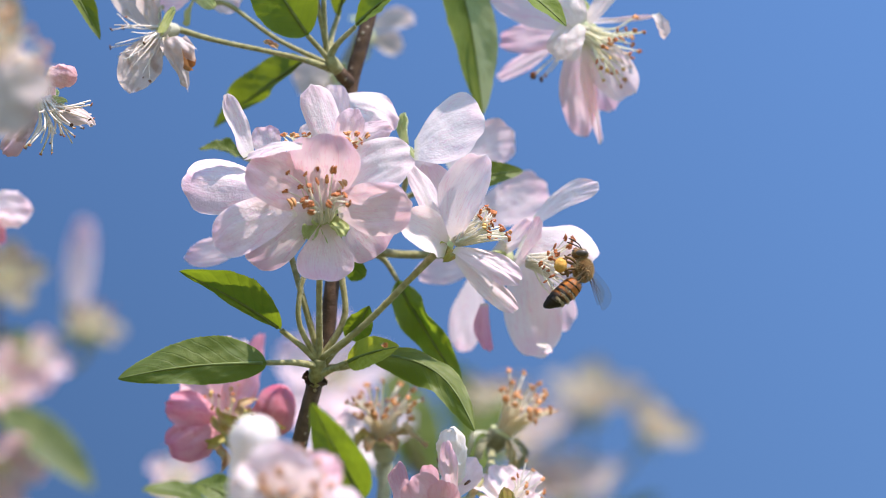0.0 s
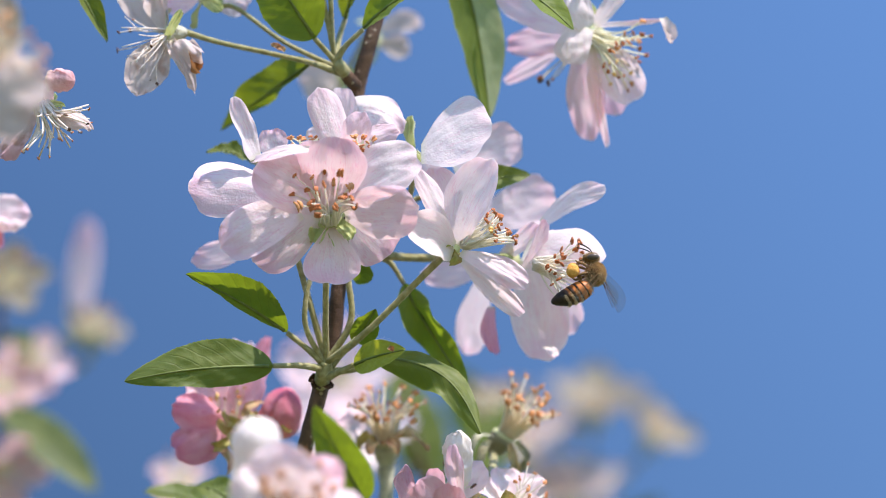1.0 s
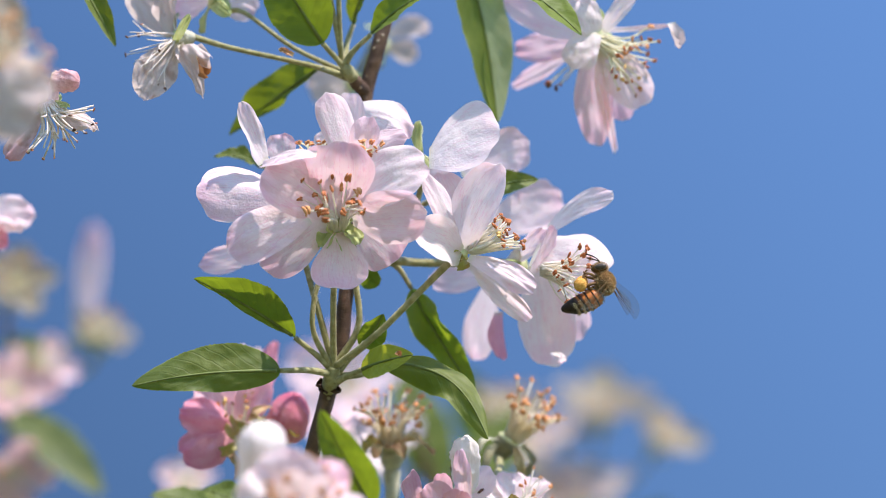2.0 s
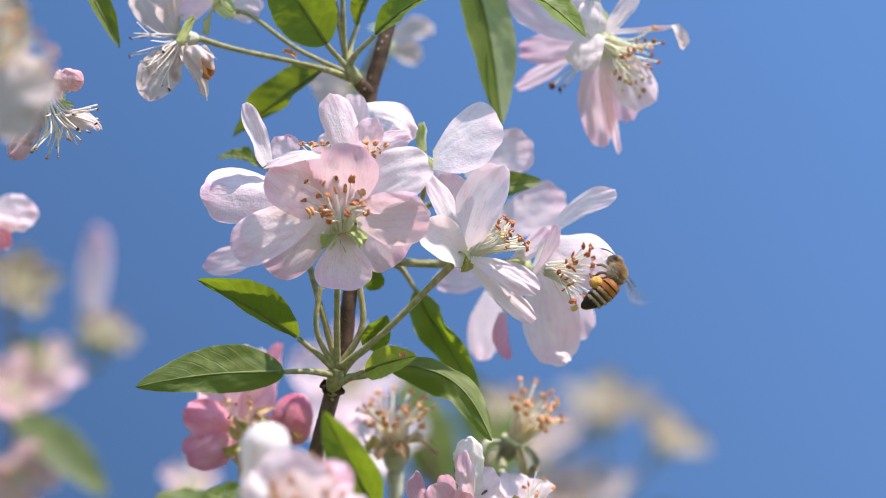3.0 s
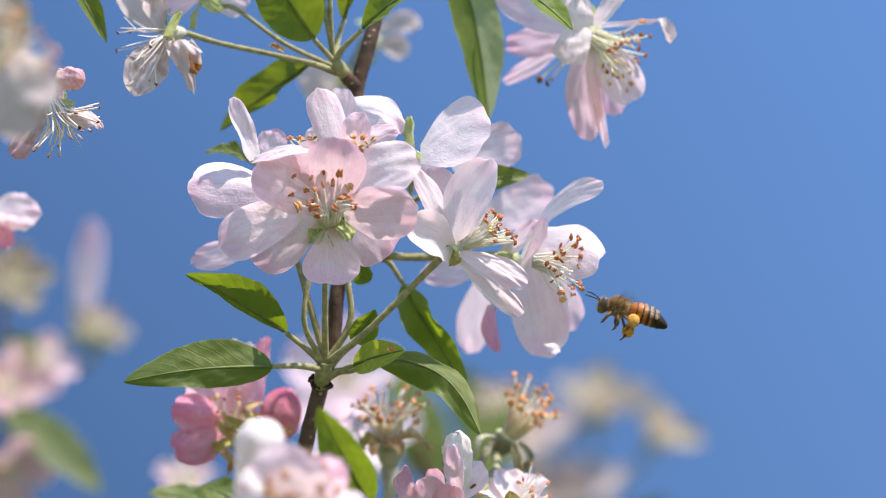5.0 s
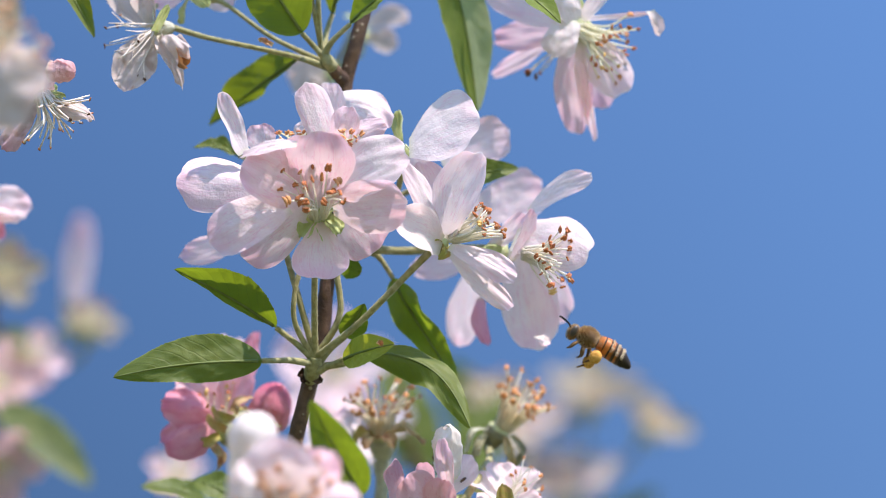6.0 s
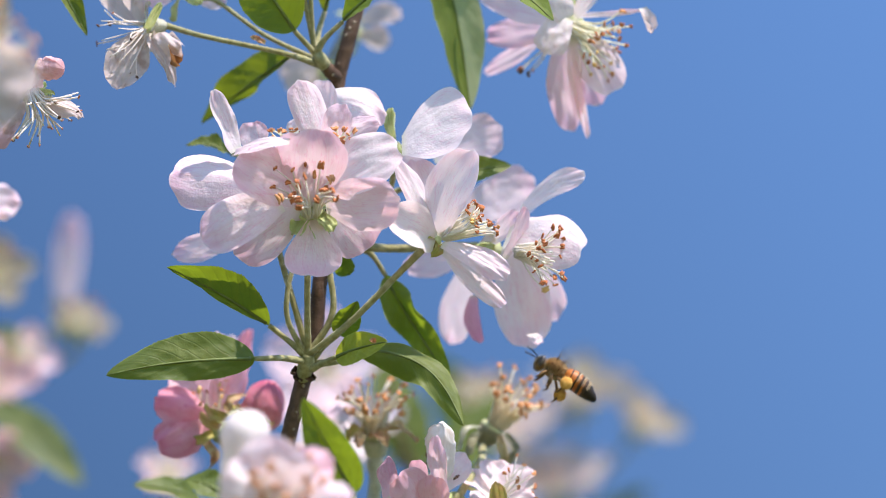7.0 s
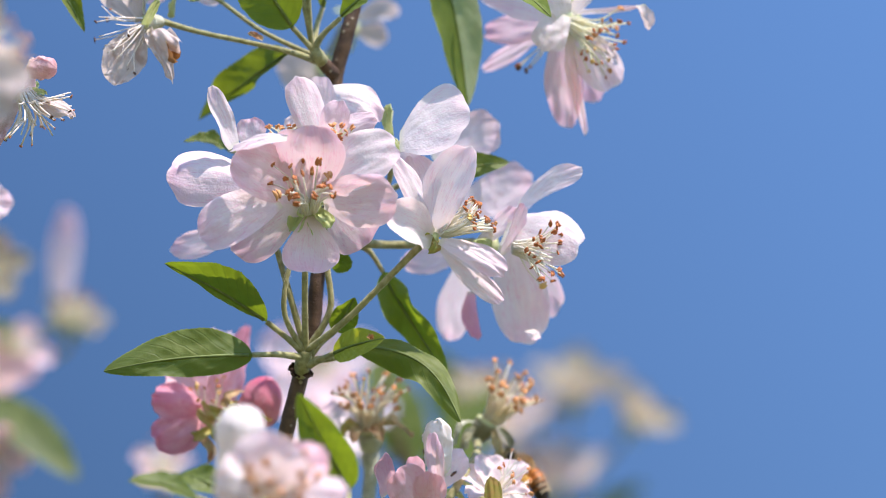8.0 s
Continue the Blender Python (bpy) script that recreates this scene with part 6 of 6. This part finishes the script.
def plate_material(name, a, b, hind, dark):
    """A plate that darkens to its hind rim; hind (the rim's place) and dark (width of the dark part) in mm."""
    n = Nodes(name)
    obj = n.add("TexCoord").outputs["Object"]
    x = n.math("MULTIPLY", n.add("SeparateXYZ", Vector=obj).outputs[0], 1000.0)
    f = n.noise(obj, 700, 4)
    col = n.mix(n.band(f, 0.3, 0.7), a, b)
    x = n.math("ADD", x, n.math("MULTIPLY_ADD", n.noise(obj, 1600, 2), 0.5, -0.25))
    col = n.mix(n.band(x, hind + dark * 1.35, hind + dark * 0.65), col, (0.05, 0.026, 0.015))
    return n.finish(col, 0.45, n.bump(f, 0.3, 0.0001), 0.08, None, 0.3)


AMBER_A, AMBER_B = (0.37, 0.098, 0.012), (0.52, 0.168, 0.028)
BANDS = ((-1.95, -3.15, plate_material("bee_amber", AMBER_A, AMBER_B, -3.15, 0.2)), (-3.0, -4.35, plate_material("bee_amber_second", AMBER_A, AMBER_B, -4.35, 0.3)),
         (-4.2, -5.5, plate_material("bee_amber_third", AMBER_A, AMBER_B, -5.5, 0.55)), (-5.35, -6.55, plate_material("bee_chestnut", (0.36, 0.105, 0.015), (0.50, 0.165, 0.030), -6.55, 0.62)), (-6.4, -7.5, M_BLACK))


def body_radius(x):
    for (xa, ra), (xb, rb) in zip(ABDOMEN, ABDOMEN[1:]):
        if xb <= x <= xa:
            return ra + (rb - ra) * (xa - x) / (xa - xb)
    return 0.2


for k, (xa, xb, m) in enumerate(BANDS):
    prof = []
    for i in range(5):
        x = xa + (xb - xa) * i / 4
        prof.append((x, body_radius(x) + 0.05 + 0.09 * i / 4))
    prof.append((xb + 0.02, body_radius(xb) - 0.1))
    sides, verts = 18, []
    for x, r in prof:
        s = (x + 1.5) / -7.6
        for j in range(sides):
            a = 2 * math.pi * j / sides
            verts.append((x, math.cos(a) * r, math.sin(a) * r * 0.92 - 1.3 * s * s))
    own_mesh("plate", verts, grid_faces(len(prof), sides, wrap=True), m, abdomen, "overlapping amber plate with a dark rim" if k < 3 else "overlapping dark plate")
    if k >= 2:
        vs, fs = [], []
        rng = random.Random(k)
        for _ in range((0, 0, 220, 420, 520)[k]):
            a = rng.uniform(-0.2, math.pi + 0.2)
            x = xa + rng.triangular(-0.5, 0.05, -0.05)
            s = (x + 1.5) / -7.6
            r = body_radius(x) + 0.1
            p = Vector((x, math.cos(a) * r, math.sin(a) * r * 0.92 - 1.3 * s * s))
            way = Vector((-1, math.cos(a) * 0.45, math.sin(a) * 0.45)).normalized()
            sd = way.orthogonal().normalized() * 0.022
            q = way.cross(sd)
            i = len(vs)
            vs += [p + sd, p - sd * 0.5 + q, p - sd * 0.5 - q, p + (way + Vector([rng.uniform(-0.3, 0.3) for _ in range(3)])) * rng.uniform(0.25, 0.5)]
            fs += [(i, i + 1, i + 3), (i + 1, i + 2, i + 3), (i + 2, i, i + 3)]
        tagged(own_mesh("felt", vs, fs, M_FUR_PALE, abdomen, "pale felt band", False), kind="stuff")
tagged(own_mesh("fur", *fur((-2.4, 0, -0.05), (0.9, 1.5, 1.4), 350, 0.5, 8), M_FUR, abdomen, "tawny fur", False), kind="stuff")
for s in (-1, 1):
    hang = 1.0 if s > 0 else 2.2
    legs = ([(1.0, s * 0.8, -1.3), (1.6, s * 1.5, -2.2), (1.9, s * 1.4, -3.0), (2.3, s * 1.2, -3.4)],
            [(0.0, s * 0.9, -1.4), (-0.2, s * 1.7, -2.4), (-0.5, s * 1.6, -3.4), (0.0, s * 1.4, -4.1)],
            [(-1.0, s * 0.9, -1.4), (-1.9, s * 1.6, -1.6 - hang * 0.4), (-2.7, s * 1.6, -1.4 - hang), (-2.4, s * 1.4, -2.6 - hang), (-2.0, s * 1.3, -3.2 - hang)])
    for k, pts in enumerate(legs):
        leg = own_mesh("leg", *mm_tube(pts, [0.22, 0.28, 0.2, 0.12]), M_FUR_DARK, bee, "dark jointed leg")
        if k == 2:
            HIND_LEGS.append(leg)
            own_mesh("pollen_load", *ball((-2.9, s * 1.9, -1.0 - hang), (1.15, 0.9, 1.25), 6, 0.05, 2), M_POLLEN, leg, "packed yellow pollen load")


def wing(name, length, width, side, hinge):
    """A clear veined wing on its own hinge, which spreads to the side."""
    verts = []
    rows, cols = 13, 7
    for r in range(rows):
        v = r / (rows - 1)
        half = width / 2 * (math.sin(math.pi * (0.06 + 0.92 * v ** 1.25)) ** 0.7) + 0.04
        for c in range(cols):
            u = c / (cols - 1)
            verts.append((0.15 + 0.25 * v - 2 * half * u, side * v * length, 0.12 * math.sin(u * 9) * v))
    w = own_mesh(name, verts, grid_faces(rows, cols), M_WING, bee, "clear membranous wing")
    for end, x1 in ((0.97, 0.1), (0.86, -0.7), (0.66, -1.2)):
        own_mesh("vein", *mm_tube([(0.05, 0, 0.01), (0.2 + x1 * 0.3, side * length * end * 0.5, 0.03), (0.25 + x1 * width / 3, side * length * end, 0.03)], [0.06, 0.04, 0.02], 5, 4), M_FUR_DARK, w)
    return w


WINGS = []
for s in (-1, 1):
    WINGS.append((wing("forewing", 8.6, 3.0, s, None), s, Vector((0.5, s * 1.1, 1.15)) / 1000, 0))
    WINGS.append((wing("hindwing", 6.0, 2.2, s, None), s, Vector((-0.5, s * 1.1, 1.0)) / 1000, 8))


# ---- what moves ----
# sideways and upward sway in the wind, in mm at the distance of the main branch: (seconds, right, up)
SWAY_SIDE = [(0.0, 2.10, 0.00), (0.5, 1.30, -0.30), (1.0, 0.50, -0.30), (1.5, 0.00, 0.00), (3.0, -0.10, 0.70), (3.5, 0.40, 0.50), (4.0, 1.20, 0.00), (4.5, 1.90, -0.10), (6.0, 2.80, 0.60), (6.5, 2.60, 0.60), (7.0, 2.20, 0.70), (7.5, 1.60, 0.30), (8.0, 1.30, 0.10)]
SWAY_FRONT = [(0.0, 0.90, -0.20), (0.5, 0.70, -0.20), (1.0, 0.20, -0.10), (1.5, 0.00, 0.00), (3.0, -0.10, 0.00), (3.5, 0.20, -0.30), (4.0, 0.60, -0.30), (4.5, 0.80, -0.30), (6.0, 1.50, 0.00), (6.5, 1.70, -0.20), (7.0, 1.40, -0.10), (7.5, 1.20, 0.00), (8.0, 1.00, 0.10)]
SWAY_SPENT = [(0.0, 0.90, -0.30), (0.5, 0.60, -0.30), (1.0, 0.20, -0.20), (1.5, 0.00, 0.00), (3.0, -0.20, 0.00), (3.5, 0.10, -0.20), (4.0, 0.50, -0.30), (4.5, 0.70, -0.30), (6.0, 1.30, -0.20), (6.5, 1.50, -0.30), (7.0, 1.30, -0.30), (7.5, 1.10, -0.10), (8.0, 0.90, 0.00)]
SWAY_BACK = [(0.0, 0.80, -0.30), (0.5, 0.60, -0.20), (1.0, 0.20, -0.20), (1.5, 0.00, 0.00), (3.0, 0.10, -0.20), (3.5, 0.20, -0.10), (4.0, 0.60, -0.10), (4.5, 0.90, -0.30), (6.0, 1.30, 0.00), (6.5, 1.20, -0.10), (7.0, 0.90, -0.10), (7.5, 0.70, 0.10), (8.0, 0.50, 0.20)]
# the visited flower lifts about the foot of its stalk when the bee lets go of it: (seconds, degrees)
LIFT = [(0.0, 0.0), (1.0, 0.2), (1.5, 0.0), (1.7, 0.0), (3.0, 0.6), (3.3, 1.2), (3.5, 1.35), (4.0, 1.15), (4.5, 1.15), (6.0, 1.55), (6.5, 1.45), (7.5, 1.35), (8.0, 1.5)]


def at_pose(x, y, z, rx, ry, rz):
    p = at(x, y, z)
    return pose(p.x, p.y, p.z, rx, ry, rz)


def motions():
    up = Vector((0, -0.574, 0.819))
    for things, sway in ((SIDE_THINGS, SWAY_SIDE), (SPENT_THINGS, SWAY_SPENT), (FRONT_THINGS, SWAY_FRONT), (SWAYING_BACK, SWAY_BACK)):
        for ob in things:
            home = Vector(ob.location)
            reach = (home - Vector((0, -0.369, 1.492))).length / 450
            walk(ob, [(t, Matrix.Translation(home + (Vector((right, 0, 0)) + up * rise) * reach)) for t, right, rise in sway])
    foot = Matrix.Translation(at(-13.1, 5.7, 2.3))
    home = Matrix.Translation(visited.location)
    walk(visited, [(t, foot @ Matrix.Rotation(radians(lift), 4, Vector((0, -0.819, -0.574))) @ foot.inverted() @ home) for t, lift in LIFT])
    walk(bee, [
        (0.00, at_pose(26.1, -5.4, -9.7, -89, -68, -88)),
        (0.50, at_pose(26.5, -5.1, -10.2, -86, -68, -93)),
        (1.00, at_pose(27.1, -5.4, -9.7, -79, -68, -100)),
        (1.50, at_pose(27.4, -5.0, -10.3, -67, -67, -114)),
        (1.70, at_pose(27.2, -4.9, -10.5, -67, -67, -114)),
        (2.30, at_pose(27.8, -5.2, -10.0, -105, -68, -95)),
        (2.80, at_pose(28.8, -5.6, -9.5, -155, -70, -62)),
        (2.90, at_pose(29.1, -5.8, -9.1, -178, -79, -38)),
        (3.00, at_pose(28.8, -6.1, -8.8, 121, -85, 28)),
        (3.10, at_pose(28.0, -6.3, -8.5, 37, -84, 115)),
        (3.20, at_pose(28.6, -4.2, -8.0, -3, -70, 150)),
        (3.30, at_pose(28.8, -3.6, -8.8, -23, -55, 162)),
        (3.40, at_pose(29.9, -3.0, -9.6, -35, -33, 169)),
        (3.50, at_pose(30.5, -2.5, -10.3, -38, -18, 174)),
        (3.60, at_pose(32.2, 0.8, -8.1, -13, -11, -178)),
        (3.80, at_pose(34.6, 0.6, -7.8, -14, -11, -172)),
        (4.00, at_pose(35.1, 0.8, -8.1, -14, -10, -173)),
        (4.20, at_pose(35.1, 1.1, -8.6, -14, -10, -173)),
        (4.50, at_pose(34.6, 1.5, -9.2, -15, -12, -171)),
        (4.70, at_pose(33.2, 1.9, -9.7, -14, -12, -171)),
        (5.30, at_pose(30.4, 3.9, -12.5, -34, -18, -167)),
        (5.80, at_pose(27.8, 5.5, -14.8, -36, -25, -161)),
        (6.00, at_pose(28.1, 6.6, -16.4, -36, -24, -162)),
        (6.20, at_pose(27.1, 7.2, -17.2, -36, -24, -162)),
        (6.50, at_pose(25.5, 7.2, -17.2, -35, -22, -164)),
        (6.80, at_pose(24.4, 8.5, -19.1, -17, -26, -166)),
        (7.00, at_pose(23.7, 13.5, -19.2, -18, -27, -165)),
        (7.20, at_pose(22.9, 20.1, -18.3, -16, -22, -169)),
        (7.30, at_pose(21.9, 24.2, -18.8, -16, -28, -171)),
        (7.50, at_pose(21.4, 31.5, -18.9, -15, -35, -173)),
        (7.70, at_pose(19.4, 38.6, -20.2, -14, -32, -175)),
        (7.90, at_pose(19.4, 42.8, -21.0, -19, -43, -174)),
        (8.00, at_pose(19.5, 44.4, -21.6, -20, -44, -172)),
    ])
    waist = Matrix.Translation((-0.0015, 0, 0))
    walk(abdomen, [(t, Matrix.Translation((-0.0003 * sag, 0, -0.0009 * sag)) @ waist @ pose(0, 0, 0, 0, flex, 0) @ waist.inverted()) for t, flex, sag in ((0.0, -40, 1.0), (0.5, -50, 1.0), (1.0, -58, 1.0), (1.5, -65, 1.0), (1.7, -66, 1.0), (2.3, -66, 0.5), (2.8, -64, 0.2), (2.9, -62, 0.1), (3.0, -50, 0.0), (3.1, -38, 0.0), (3.2, -24, 0.0), (3.4, -8, 0.0), (3.6, 3, 0.0), (4.5, 3, 0.0), (6.0, 2, 0.0), (7.4, -4, 0.0), (8.0, -14, 0.0))])
    hip = Matrix.Translation((-0.001, 0, -0.0014))
    for leg in HIND_LEGS:
        walk(leg, [(t, Matrix.Translation((0, 0, -0.0012 * sag)) @ hip @ pose(0, 0, 0, 0, swing, 0) @ hip.inverted()) for t, swing, sag in ((0.0, -112, 1.0), (1.0, -114, 1.0), (1.7, -108, 1.0), (2.6, -68, 0.3), (3.0, -36, 0.0), (3.3, -10, 0.0), (3.6, 4, 0.0), (4.0, 0, 0.0), (4.6, 2, 0.0), (5.8, -16, 0.0), (6.4, -14, 0.0), (6.9, 4, 0.0), (7.4, -6, 0.0), (8.0, -20, 0.0))])
    for s, feeler in ANTENNAE:
        root = Matrix.Translation((0.0034, s * 0.00035, -0.0003))
        walk(feeler, [(t, root @ pose(0, 0, 0, 0, bow, 0) @ root.inverted()) for t, bow in ((0.0, 76), (0.6, 68), (1.2, 80), (1.7, 72), (2.6, 80), (3.0, 74), (3.4, 12), (4.0, 0), (4.6, 6), (6.0, 2), (7.0, 8), (8.0, 20))])
    for ob, s, hinge, back in WINGS:
        rest = pose(*hinge, -42 if s > 0 else -34, 0 if s > 0 else 50, s * ((58 if s > 0 else 80) + back))
        rows = [(0.0, rest), (2.5, rest)]
        k = 0
        t = 2.6
        while t <= 8.0001:
            beat = 62 if k % 2 else -12
            rows.append((t, pose(*hinge, s * beat, 18 if k % 2 else -18, s * (6 + back))))
            t += 1 / FPS
            k += 1
        walk(ob, rows)


motions()
